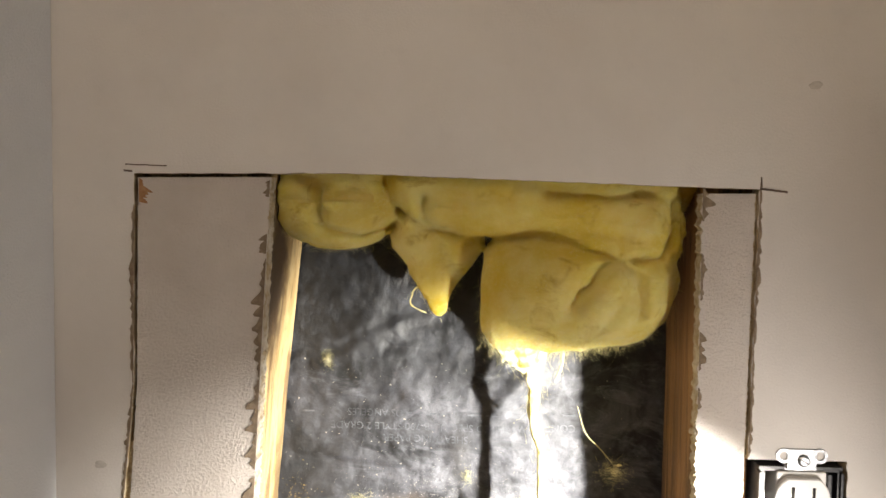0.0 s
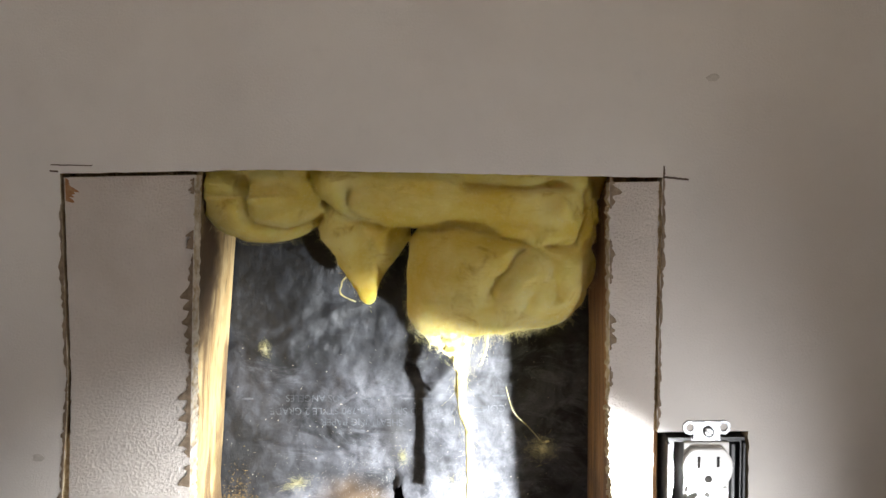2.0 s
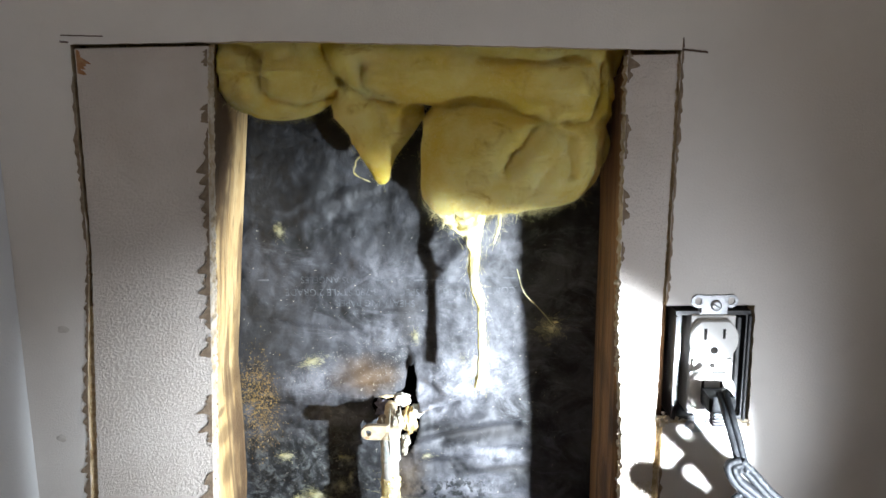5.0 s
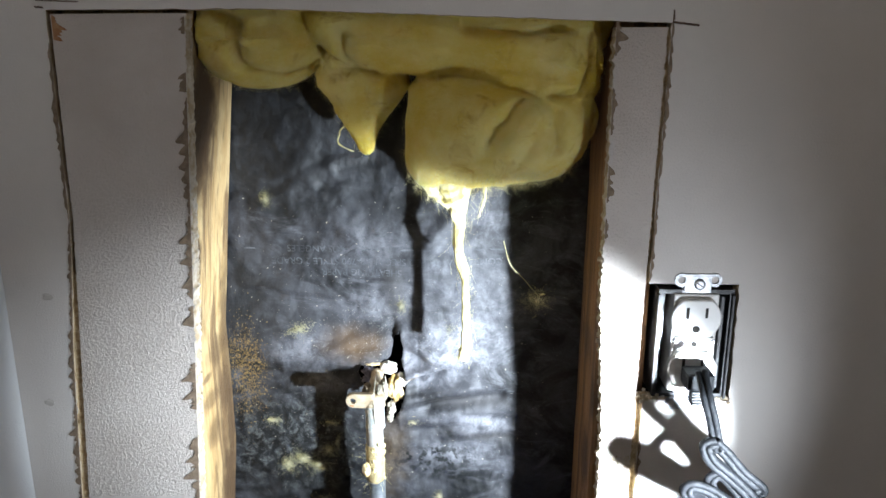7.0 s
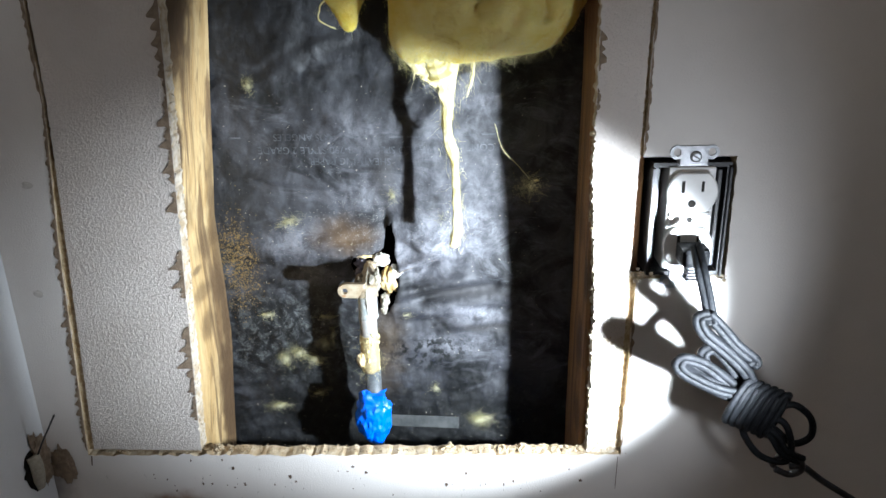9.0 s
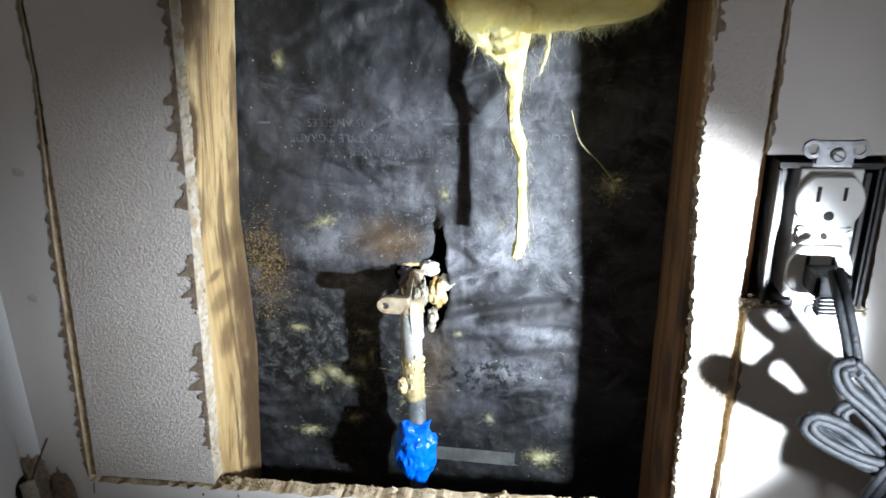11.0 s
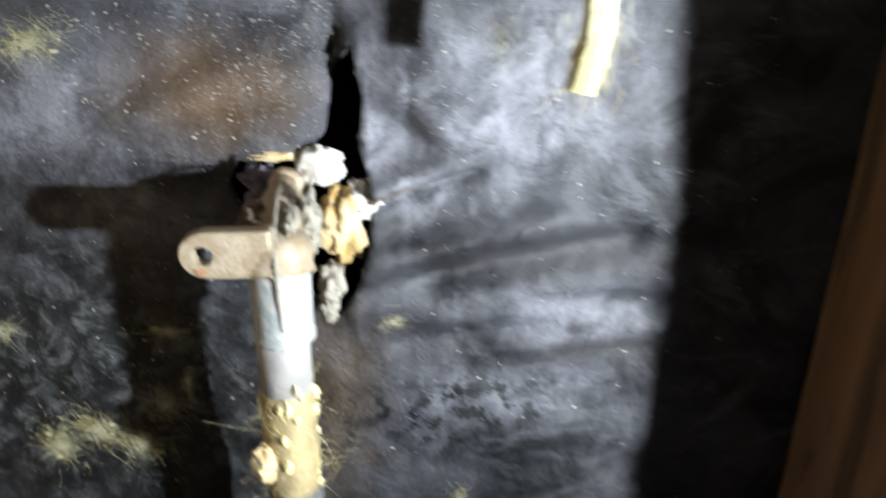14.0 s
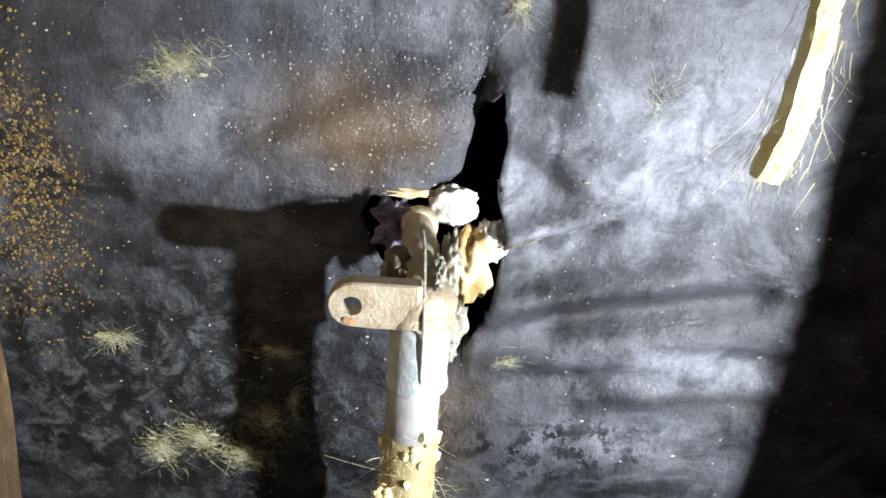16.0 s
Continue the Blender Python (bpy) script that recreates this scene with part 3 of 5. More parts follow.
for i, (z0, z1, w) in enumerate(((0.16, 0.23, 0.004), (0.23, 0.30, 0.0038), (0.30, 0.36, 0.003), (0.36, 0.44, 0.0025), (0.44, 0.56, 0.0022))):
    tagged(mesh_ob("trim", torn_patch(z0, z1, w, 70 + i, 1, lambda z: LEFT(z) + 0.0004, -0.0004), TORN), "torn brown paper beside the cut", "paper", kind="structure")
for i, (z0, z1, w) in enumerate(((0.40, 0.47, 0.0018), (0.47, 0.575, 0.0018), (0.17, 0.30, 0.0016))):
    tagged(mesh_ob("trim", torn_patch(z0, z1, w, 80 + i, -1, lambda z: RIGHT(z) - 0.0003, -0.0004), TORN), "torn brown paper beside the cut", "paper", kind="structure")


def pencil(name, p, q, w=0.0008):
    line = [Vector((p[0] + (q[0] - p[0]) * t, -0.0002, p[1] + (q[1] - p[1]) * t + 0.0004 * noise.noise(Vector((t * 7, p[0] * 40, 3)))))
            for t in (i / 12 for i in range(13))]
    single(name, tube(line, w / 2, 5), DARK_LINE, "dark pencil line marking the cut on the wall", "mark", "layout marks")


pencil("pencil_mark", (-0.046, 0.5865), (-0.018, 0.5855))
pencil("pencil_mark", (-0.047, 0.5825), (-0.0415, 0.582), 0.0012)
pencil("pencil_mark", (0.3615, 0.5705), (0.378, 0.5685), 0.0014)
pencil("pencil_mark", (0.3625, 0.5715), (0.3620, 0.578), 0.001)
pencil("pencil_mark", (0.356, 0.160), (0.3555, 0.13), 0.0005)
pencil("pencil_mark", (-0.0685, 0.155), (-0.070, 0.146), 0.001)
for p in ((0.393, 0.634), (-0.069, 0.384), (-0.08, 0.30)):
    bm = lump((p[0], -0.0001, p[1]), (0.004, 0.0003, 0.0026), 0.4, 2, p[0] * 50, 2)
    single("wall_smudge", bm, SMUDGE, "faint brown smudge on the painted wall", "mark", "smudges")

# ---- inside the wall ----
BACK = 0.100
LEAN_L = lambda z: 0.0240 + max(0.0, z - 0.33) * 0.108 - max(0.0, 0.22 - z) * 0.09


def stud(name, face, x_out, z0, z1, mat, label):
    bm = bmesh.new()
    rows = []
    n = 120
    for i in range(n + 1):
        z = z0 + (z1 - z0) * i / n
        row = []
        for x, y in stud_quad(face(z), x_out):
            row.append(bm.verts.new((x + 0.0006 * noise.noise(Vector((x_out * 90, y * 90, z * 25))), y, z)))
        rows.append(row)
    k = 5
    for a, b in zip(rows, rows[1:]):
        for j in range(k):
            bm.faces.new((a[j], a[(j + 1) % k], b[(j + 1) % k], b[j]))
    bm.faces.new(rows[0][::-1])
    bm.faces.new(rows[-1])
    bmesh.ops.recalc_face_normals(bm, faces=bm.faces)
    return single(name, bm, mat, label, "stud", "wall studs", kind="structure")


def stud_quad(x_in, x_out):
    s = 0.0025 if x_in > x_out else -0.0025
    return [(x_in - s, T + 0.001), (x_in, T + 0.0035), (x_in, BACK - 0.003), (x_out, BACK - 0.003), (x_out, T + 0.001)]


stud("wall_stud", LEAN_L, -0.085, 0.04, 1.2, STUD_LEFT, "pale yellow pine wall stud with dark stains")
stud("wall_stud", lambda z: 0.3295 - 0.0012 * max(0.0, min(1.0, (0.42 - z) / 0.08)) - 0.010 * max(0.0, 0.28 - z), 0.3625, 0.04, 1.2, STUD_RIGHT, "brown aged pine wall stud")
single("sill_plate", box(-0.09, 0.6, T + 0.001, BACK, 0.0, 0.038, 0.002), PLATE_WOOD, "dark wooden sill plate under the studs", "beam", kind="structure")

TEAR = [(0.175, 0.322), (0.1775, 0.308), (0.176, 0.293), (0.180, 0.279), (0.178, 0.262), (0.1745, 0.249), (0.167, 0.237), (0.160, 0.245),
        (0.152, 0.262), (0.143, 0.268), (0.137, 0.282), (0.140, 0.2890), (0.160, 0.291), (0.1655, 0.296), (0.167, 0.306), (0.169, 0.315)]


def inside(x, z, poly):
    c = False
    for (x0, z0), (x1, z1) in zip(poly, poly[1:] + poly[:1]):
        if (z0 > z) != (z1 > z) and x < x0 + (z - z0) * (x1 - x0) / (z1 - z0):
            c = not c
    return c


def to_edge(x, z, poly):
    best = (9, 0, 0)
    for (x0, z0), (x1, z1) in zip(poly, poly[1:] + poly[:1]):
        dx, dz = x1 - x0, z1 - z0
        t = max(0, min(1, ((x - x0) * dx + (z - z0) * dz) / (dx * dx + dz * dz)))
        px, pz = x0 + t * dx, z0 + t * dz
        d = math.hypot(x - px, z - pz)
        if d < best[0]:
            best = (d, px, pz)
    return best


CREASES = (((0.180, 0.280), (0.215, 0.292), 0.0030, 0.0035), ((0.182, 0.276), (0.212, 0.285), -0.0022, 0.0025), ((0.178, 0.255), (0.235, 0.270), 0.0035, 0.006),
           ((0.17, 0.24), (0.25, 0.235), 0.003, 0.006), ((0.19, 0.225), (0.27, 0.24), -0.0025, 0.006),
           ((0.20, 0.25), (0.26, 0.262), -0.003, 0.006), ((0.06, 0.43), (0.13, 0.47), 0.0015, 0.007), ((0.08, 0.40), (0.12, 0.41), -0.002, 0.006),
           ((0.20, 0.40), (0.24, 0.44), 0.003, 0.007), ((0.11, 0.30), (0.16, 0.325), 0.002, 0.006))


FOLDS = (((0.1790, 0.2770), (0.213, 0.2890), 0.0060, 0.016), ((0.1770, 0.3110), (0.208, 0.2905), 0.0085, 0.030), ((0.175, 0.240), (0.270, 0.2440), 0.0022, 0.010),
         ((0.185, 0.2565), (0.262, 0.2660), 0.0018, 0.009), ((0.205, 0.2200), (0.275, 0.2260), 0.0016, 0.008), ((0.06, 0.245), (0.115, 0.2430), 0.0012, 0.008),
         ((0.115, 0.300), (0.165, 0.3060), 0.0025, 0.010), ((0.055, 0.44), (0.11, 0.4700), 0.0015, 0.012), ((0.19, 0.425), (0.25, 0.4450), 0.0040, 0.012), ((0.05, 0.36), (0.13, 0.3500), 0.0030, 0.012))


def paper_y(x, z):
    y = BACK - 0.0035 * noise.fractal(Vector((x * 14, 2.0, z * 14)), 0.9, 2.0, 4) - 0.0005 * noise.fractal(Vector((x * 90, 7.0, z * 60)), 0.8, 2.0, 3)
    for (x0, z0), (x1, z1), h, w in CREASES:
        dx, dz = x1 - x0, z1 - z0
        t = max(0.0, min(1.0, ((x - x0) * dx + (z - z0) * dz) / (dx * dx + dz * dz)))
        d = math.hypot(x - x0 - t * dx, z - z0 - t * dz)
        y -= 1.35 * h * math.exp(-(d / w) ** 2)
    for (x0, z0), (x1, z1), h, w in FOLDS:
        dx, dz = x1 - x0, z1 - z0
        ln = math.hypot(dx, dz)
        t = ((x - x0) * dx + (z - z0) * dz) / (ln * ln)
        if -0.3 < t < 1.3:
            d = (dx * (z - z0) - dz * (x - x0)) / ln
            k = 1 - max(0.0, abs(t - 0.5) - 0.2) / 0.6
            rise = max(0.0, min(1.0, 0.5 + d / (0.0100 if h > 0.008 else 0.0060)))
            y -= h * max(0.0, k) * rise * rise * (3 - 2 * rise) * math.exp(-(max(0.0, d) / w) ** 2)
    return y


bm = bmesh.new()
STEP, XA, ZA = 0.0016, -0.01, 0.036
nx, nz = 219, 412
grid = {}
pad = [(x, z) for x, z in TEAR]
for i in range(nx + 1):
    for j in range(nz + 1):
        x, z = XA + i * STEP, ZA + j * STEP
        y = paper_y(x, z)
        if 0.12 < x < 0.19 and 0.225 < z < 0.335:
            d, px, pz = to_edge(x, z, pad)
            if d < STEP * 0.75:
                x, z = px, pz
            if x > 0.1722:
                y -= 0.0045 * math.exp(-d / 0.006)
            elif x > 0.158 and z > 0.29:
                y += 0.0030 * math.exp(-d / 0.005)
        grid[i, j] = bm.verts.new((x, y, z))
for i in range(nx):
    for j in range(nz):
        cx, cz = XA + (i + 0.5) * STEP, ZA + (j + 0.5) * STEP
        if 0.12 < cx < 0.19 and 0.225 < cz < 0.335 and inside(cx, cz, pad):
            continue
        bm.faces.new((grid[i, j], grid[i + 1, j], grid[i + 1, j + 1], grid[i, j + 1]))
bmesh.ops.delete(bm, geom=[v for v in bm.verts if not v.link_faces], context="VERTS")
sheet = single("sheathing", bm, SHEATHING, "stained black sheathing paper torn round the pipe, shade painted under the batt", "sheathing", smooth=True, kind="structure")
sol = sheet.modifiers.new("thickness", "SOLIDIFY")
sol.thickness, sol.offset = 0.0007, 1.0
# near-black board added so that the torn hole looks shaded
single("backing_board", box(-0.09, 0.6, BACK + 0.03, BACK + 0.045, 0.0, 1.2), HOLE_SHADE_AND_CHIP, "near-black board added behind the torn paper to darken the hole", "board", kind="structure")

# ragged lip of the split that runs out from the tear
rng = random.Random(17)
line = []
for i in range(36):
    t = i / 35
    x, z = 0.1795 + 0.0335 * t, 0.2772 + 0.0115 * t + 0.0012 * math.sin(t * 9) + rng.gauss(0, 0.00022)
    line.append(Vector((x, paper_y(x, z) - 0.0012 - 0.0045 * math.exp(-to_edge(x, z, TEAR)[0] / 0.006), z)))
bm = tube(line, lambda t: 0.00055 * (1.05 - t) + 0.0001, 6)
ob = mesh_ob("torn_lip", bm, CRUST_AND_SHADE_DARK)
ob.parent = sheet
tagged(ob, "dark ragged lip of a split")

# faded print on the paper, upside down
def printed(text, x, z, size):
    data = bpy.data.curves.new("printed_line", "FONT")
    data.body, data.size, data.extrude = text, size, 0.0001
    data.materials.append(PAPER_PRINT)
    ob = new("printed_line", data)
    me = bpy.data.meshes.new_from_object(ob)
    bpy.data.objects.remove(ob)
    ob = new("printed_line", me)
    ob.parent = sheet
    ob.matrix_basis = pose(0, 0, 0)
    m = Matrix.Translation((x, 0, z)) @ pose(0, 0, 0, 90, 180, 0)
    for v in me.vertices:
        p = m @ v.co
        v.co = (p.x, paper_y(p.x, p.z) - 0.0009 + (v.co.z * 0.5), p.z)
    return tagged(ob, "faded grey printed line on the paper")


Z1 = 0.3945
printed("LOS ANGELES", 0.130, 0.3972, 0.0080)
printed("COMPLIES WITH FED SPEC UU-B-790 STYLE 2 GRADE", 0.262, 0.3865, 0.0083)
printed("SHEATHING PAPER", 0.1775, 0.3768, 0.0080)
rng = random.Random(5)
bm = bmesh.new()
x = 0.262
while x > 0.05:
    w = rng.uniform(0.006, 0.016)
    for z, keep in ((Z1, 0.9 if x > 0.135 or x < 0.06 else 0.0),):
        if rng.random() < keep:
            y = paper_y(x - w / 2, z)
            box(x - w, x, y - 0.001, y - 0.0008, z - 0.0007, z + 0.0007, bm=bm)
    x -= w + rng.uniform(0.002, 0.004)
ob = mesh_ob("printed_bars", bm, PAPER_PRINT)
ob.parent = sheet
tagged(ob, "illegible faded print")
y = paper_y(0.195, 0.126)
single("metal_strip", box(0.163, 0.228, y - 0.003, y - 0.0015, 0.119, 0.131, 0.0004, turn=pose(0, 0, 0, 0, 2, 0)), GREY_STRIP, "dull grey metal strip low on the sheathing", "strip", at=(0.195, y, 0.119))

# ---- insulation ----
def smin(a, b, k):
    h = np.clip(0.5 + 0.5 * (b - a) / k, 0, 1)
    return b * (1 - h) + a * h - k * h * (1 - h)


def net(field, origin, step):
    """A closed surface where the sampled field crosses zero (surface nets)."""
    f = field
    s = f < 0
    nxx, nyy, nzz = f.shape
    cells = np.zeros((nxx - 1, nyy - 1, nzz - 1))
    acc = np.zeros((nxx - 1, nyy - 1, nzz - 1, 3))
    corner = [(a, b, c) for a in (0, 1) for b in (0, 1) for c in (0, 1)]

    def at(a):
        return tuple(slice(a[i], f.shape[i] - 1 + a[i]) for i in range(3))

    for a in corner:
        for ax in range(3):
            if a[ax] == 0:
                b = list(a)
                b[ax] = 1
                fa, fb = f[at(a)], f[at(tuple(b))]
                cross = (fa < 0) != (fb < 0)
                t = np.where(cross, fa / np.where(cross, fa - fb, 1), 0)
                cells += cross
                for k in range(3):
                    acc[..., k] += np.where(cross, a[k] + (t if k == ax else 0), 0)
    used = cells > 0
    index = -np.ones(used.shape, int)
    index[used] = np.arange(used.sum())
    pos = acc[used] / cells[used][:, None] + np.argwhere(used)
    faces = []
    for ax in range(3):
        u, v = (ax + 1) % 3, (ax + 2) % 3
        sl_a, sl_b = [slice(None)] * 3, [slice(None)] * 3
        sl_a[ax], sl_b[ax] = slice(0, -1), slice(1, None)
        flip = s[tuple(sl_a)] != s[tuple(sl_b)]
        for c in np.argwhere(flip):
            if c[u] == 0 or c[v] == 0 or c[u] >= used.shape[u] or c[v] >= used.shape[v]:
                continue
            q = []
            for du, dv in ((-1, -1), (0, -1), (0, 0), (-1, 0)):
                d = c.copy()
                d[u] += du
                d[v] += dv
                q.append(int(index[tuple(d)]))
            faces.append(q if s[tuple(c)] else q[::-1])
    return pos * step + np.array(origin), faces


BATT_CREASES = (
    (((0.079, 0.569), (0.080, 0.555), (0.087, 0.543), (0.108, 0.539), (0.131, 0.547)), 0.011, 0.0052),
    (((0.123, 0.576), (0.131, 0.561), (0.142, 0.550), (0.156, 0.543)), 0.012, 0.0056),
    (((0.153, 0.563), (0.152, 0.553), (0.158, 0.544), (0.168, 0.541)), 0.013, 0.0052),
    (((0.215, 0.539), (0.245, 0.533), (0.272, 0.527), (0.287, 0.525), (0.304, 0.529)), 0.010, 0.0052),
    (((0.308, 0.560), (0.313, 0.542), (0.306, 0.526), (0.290, 0.523)), 0.011, 0.0050),
    (((0.278, 0.529), (0.266, 0.520), (0.252, 0.504), (0.248, 0.496)), 0.009, 0.0050),
    (((0.281, 0.528), (0.291, 0.514), (0.289, 0.492)), 0.009, 0.0050),
    (((0.316, 0.555), (0.323, 0.527), (0.318, 0.492)), 0.009, 0.0056),
    (((0.231, 0.570), (0.270, 0.563), (0.295, 0.565)), 0.006, 0.0060),
    (((0.102, 0.571), (0.119, 0.564)), 0.006, 0.0056),
    (((0.160, 0.538), (0.167, 0.515), (0.172, 0.505)), 0.006, 0.0056),
    (((0.180, 0.533), (0.190, 0.520)), 0.006, 0.0044),
    (((0.272, 0.496), (0.267, 0.478)), 0.005, 0.0050))


def crease_depth(x, z):
    """How far the folds of the batt draw its face back at a place."""
    deep = 0.0
    for line, depth, w in BATT_CREASES:
        for (x0, z0), (x1, z1) in zip(line, line[1:]):
            dx, dz = x1 - x0, z1 - z0
            t = max(0.0, min(1.0, ((x - x0) * dx + (z - z0) * dz) / (dx * dx + dz * dz)))
            d = math.hypot(x - x0 - t * dx, z - z0 - t * dz)
            if d < 5 * w:
                deep = max(deep, 1.45 * depth * math.exp(-d / w))
    return deep


def batt():
    step, o = 0.0022, np.array((0.028, -0.012, 0.44))
    n = (142, 56, 100)
    X, Y, Z = np.meshgrid(*(o[i] + step * np.arange(n[i]) for i in range(3)), indexing="ij")

    def ell(c, r):
        q = np.sqrt(((X - c[0]) / r[0]) ** 2 + ((Y - c[1]) / r[1]) ** 2 + ((Z - c[2]) / r[2]) ** 2)
        return (q - 1) * min(r)

    def rod(a, b, ra, rb):
        a, b = np.array(a), np.array(b)
        d = b - a
        t = np.clip(((X - a[0]) * d[0] + (Y - a[1]) * d[1] + (Z - a[2]) * d[2]) / d.dot(d), 0, 1)
        q = np.sqrt((X - a[0] - t * d[0]) ** 2 + (Y - a[1] - t * d[1]) ** 2 + (Z - a[2] - t * d[2]) ** 2)
        return q - (ra + (rb - ra) * t)

    f = ell((0.088, 0.048, 0.562), (0.044, 0.046, 0.034))                    # left roll
    f = smin(f, rod((0.06, 0.055, 0.59), (0.32, 0.055, 0.60), 0.045, 0.045), 0.012)
    roll = rod((0.150, 0.042, 0.566), (0.285, 0.038, 0.560), 0.024, 0.027)   # upper roll
    f = smin(f, roll, 0.006)
    f = smin(f, ell((0.300, 0.040, 0.548), (0.024, 0.036, 0.036)), 0.006)    # fold at the right
    flap = rod((0.148, 0.058, 0.535), (0.157, 0.064, 0.488), 0.024, 0.007)   # hanging tip
    f = smin(f, flap, 0.005)
    f = smin(f, rod((0.170, 0.062, 0.536), (0.160, 0.066, 0.50), 0.020, 0.006), 0.006)
    pillow = ell((0.257, 0.046, 0.506), (0.066, 0.042, 0.045))               # big lower fold
    pillow = smin(pillow, rod((0.208, 0.05, 0.478), (0.285, 0.05, 0.490), 0.018, 0.020), 0.012)
    pillow = smin(pillow, rod((0.208, 0.055, 0.525), (0.205, 0.05, 0.478), 0.018, 0.015), 0.010)
    f = smin(f, pillow, 0.004)
    for a, b, r in (((0.112, 0.003, 0.580), (0.135, 0.016, 0.543), 0.0095), ((0.125, 0.006, 0.560), (0.075, 0.004, 0.546), 0.0075), ((0.070, 0.004, 0.575), (0.085, 0.006, 0.553), 0.0070),
                    ((0.27, 0.008, 0.538), (0.20, 0.016, 0.541), 0.0075), ((0.135, 0.03, 0.540), (0.140, 0.03, 0.575), 0.006),
                    ((0.225, 0.006, 0.549), (0.30, 0.010, 0.536), 0.0085), ((0.305, 0.004, 0.565), (0.315, 0.012, 0.520), 0.0080), ((0.24, 0.0, 0.498), (0.235, 0.0, 0.475), 0.005),
                    ((0.16, 0.03, 0.54), (0.165, 0.035, 0.51), 0.004)):
        f = -smin(-f, rod(a, b, r, r * 0.7), 0.0035)
    # keep it inside the bay and behind the board
    f = np.maximum(f, -(X - (0.046 + (Z - 0.495) * 0.1)))
    f = np.maximum(f, X - 0.328)
    f = np.maximum(f, Y - 0.094)
    f = np.maximum(f, np.where(Z > 0.563, (T + 0.002) - Y, -(Y + 0.004)))
    f = np.maximum(f, Z - 0.64)
    pos, faces = net(f, o, step)
    me = bpy.data.meshes.new("batt")
    out = []
    for p in pos:
        v = Vector(p)
        a = noise.fractal(v * 24, 0.9, 2.0, 2)
        b = noise.fractal(Vector((v.x * 110, v.y * 110, v.z * 150)), 0.8, 2.0, 3)
        d = (v - Vector((0.19, 0.055, 0.55))).normalized()
        q = v + d * (0.0044 * a + 0.0013 * b + 0.0030 - 0.008 * max(0.0, 0.16 - abs(noise.fractal(v * 21 + Vector((3, 0, 5)), 0.9, 2.0, 2))))
        wx, wz = 0.003 * noise.noise(v * 60), 0.003 * noise.noise(v * 60 + Vector((9, 4, 1)))
        q.y += crease_depth(v.x + wx, v.z + wz) * max(0.0, min(1.0, (0.075 - v.y) / 0.03))
        out.append(q)
    me.from_pydata([tuple(v) for v in out], [], faces)
    bm = bmesh.new()
    bm.from_mesh(me)
    bpy.data.meshes.remove(me)
    bmesh.ops.recalc_face_normals(bm, faces=bm.faces)
    return bm


rng = random.Random(11)
insulation = thing("insulation_batt", (0.19, 0.05, 0.46), "crumpled yellow fibreglass batt stuffed between the studs", "insulation")
bm = batt()
bm.normal_update()
spots = [(v.co.copy(), v.normal.copy()) for v in bm.verts if v.co.y < 0.08 and v.co.z < 0.578]
part("batt", bm, YELLOW, insulation, smooth=True)
def fuzz_from():
    p, nrm = rng.choice(spots)
    tang = Vector((rng.gauss(0, 1), rng.gauss(0, 1), rng.gauss(0, 1)))
    return p, (nrm * 0.35 + tang * 0.5).normalized()


part("fuzz", fibres(rng, 16000, fuzz_from, 0.0028, 0.00010), FIBRE, insulation, "fine loose yellow fibres", kind="stuff")
low = [s for s in spots if s[0].z < 0.474 and s[0].x > 0.18 and s[1].z < 0.2]
def fringe_from():
    p, nrm = rng.choice(low)
    return p, Vector((rng.gauss(-0.05, 0.25), rng.gauss(0, 0.2), -1)).normalized()


part("fringe", fibres(rng, 1800, fringe_from, 0.0032, 0.00014, curl=0.9), PALE_FIBRE, insulation, "pale torn fibre fringe", kind="stuff")


def strand(points, r, wisps, name, label):
    line = smooth_line(points, 10)
    n = len(line)
    bm = tube(line, lambda t: r(t) * (0.8 + 0.5 * noise.noise(Vector((t * 9, r(0.5) * 900, 2)))), 8, flat=1.0)
    for v in bm.verts:
        v.co += Vector((1, 0.3, 0)) * (0.0009 * noise.noise(v.co * 260))

    def where():
        i = rng.randrange(n - 1)
        k = r(i / (n - 1))
        d = (line[i + 1] - line[i]).normalized()
        return line[i] + Vector((rng.gauss(0, k * 0.7), rng.gauss(0, k * 0.7), 0)), (d + Vector((rng.gauss(0, 0.12), rng.gauss(0, 0.12), 0))).normalized()

    fibres(rng, wisps, where, 0.006, 0.00014, bm, droop=0.1, curl=0.45)
    return part(name, bm, PALE_FIBRE, insulation, label)


strand([(0.236, 0.052, 0.478), (0.230, 0.055, 0.455), (0.227, 0.058, 0.430), (0.2265, 0.054, 0.405), (0.231, 0.052, 0.385), (0.232, 0.052, 0.355),
        (0.2320, 0.052, 0.332), (0.229, 0.052, 0.317)], lambda t: 0.0088 - 0.0135 * t if t < 0.3 else (0.0047 + 0.0008 * math.sin(7 * t)) * (1 if t < 0.93 else 0.8), 900, "strand", "long hanging pale yellow fibre strand")
strand([(0.219, 0.045, 0.478), (0.219, 0.048, 0.460), (0.223, 0.052, 0.444), (0.228, 0.056, 0.420)], lambda t: 0.0150 * (1 - 0.80 * t), 620, "strand", "torn pale yellow fibre sheet")
strand([(0.203, 0.045, 0.477), (0.205, 0.048, 0.459), (0.212, 0.052, 0.448), (0.222, 0.056, 0.438)], lambda t: 0.0095 * (1 - 0.75 * t), 320, "strand", "torn pale yellow fibre sheet")
strand([(0.229, 0.058, 0.445), (0.2225, 0.06, 0.42), (0.2245, 0.06, 0.40), (0.2305, 0.06, 0.388)], lambda t: 0.0011, 40, "strand", "thin pale side strand")
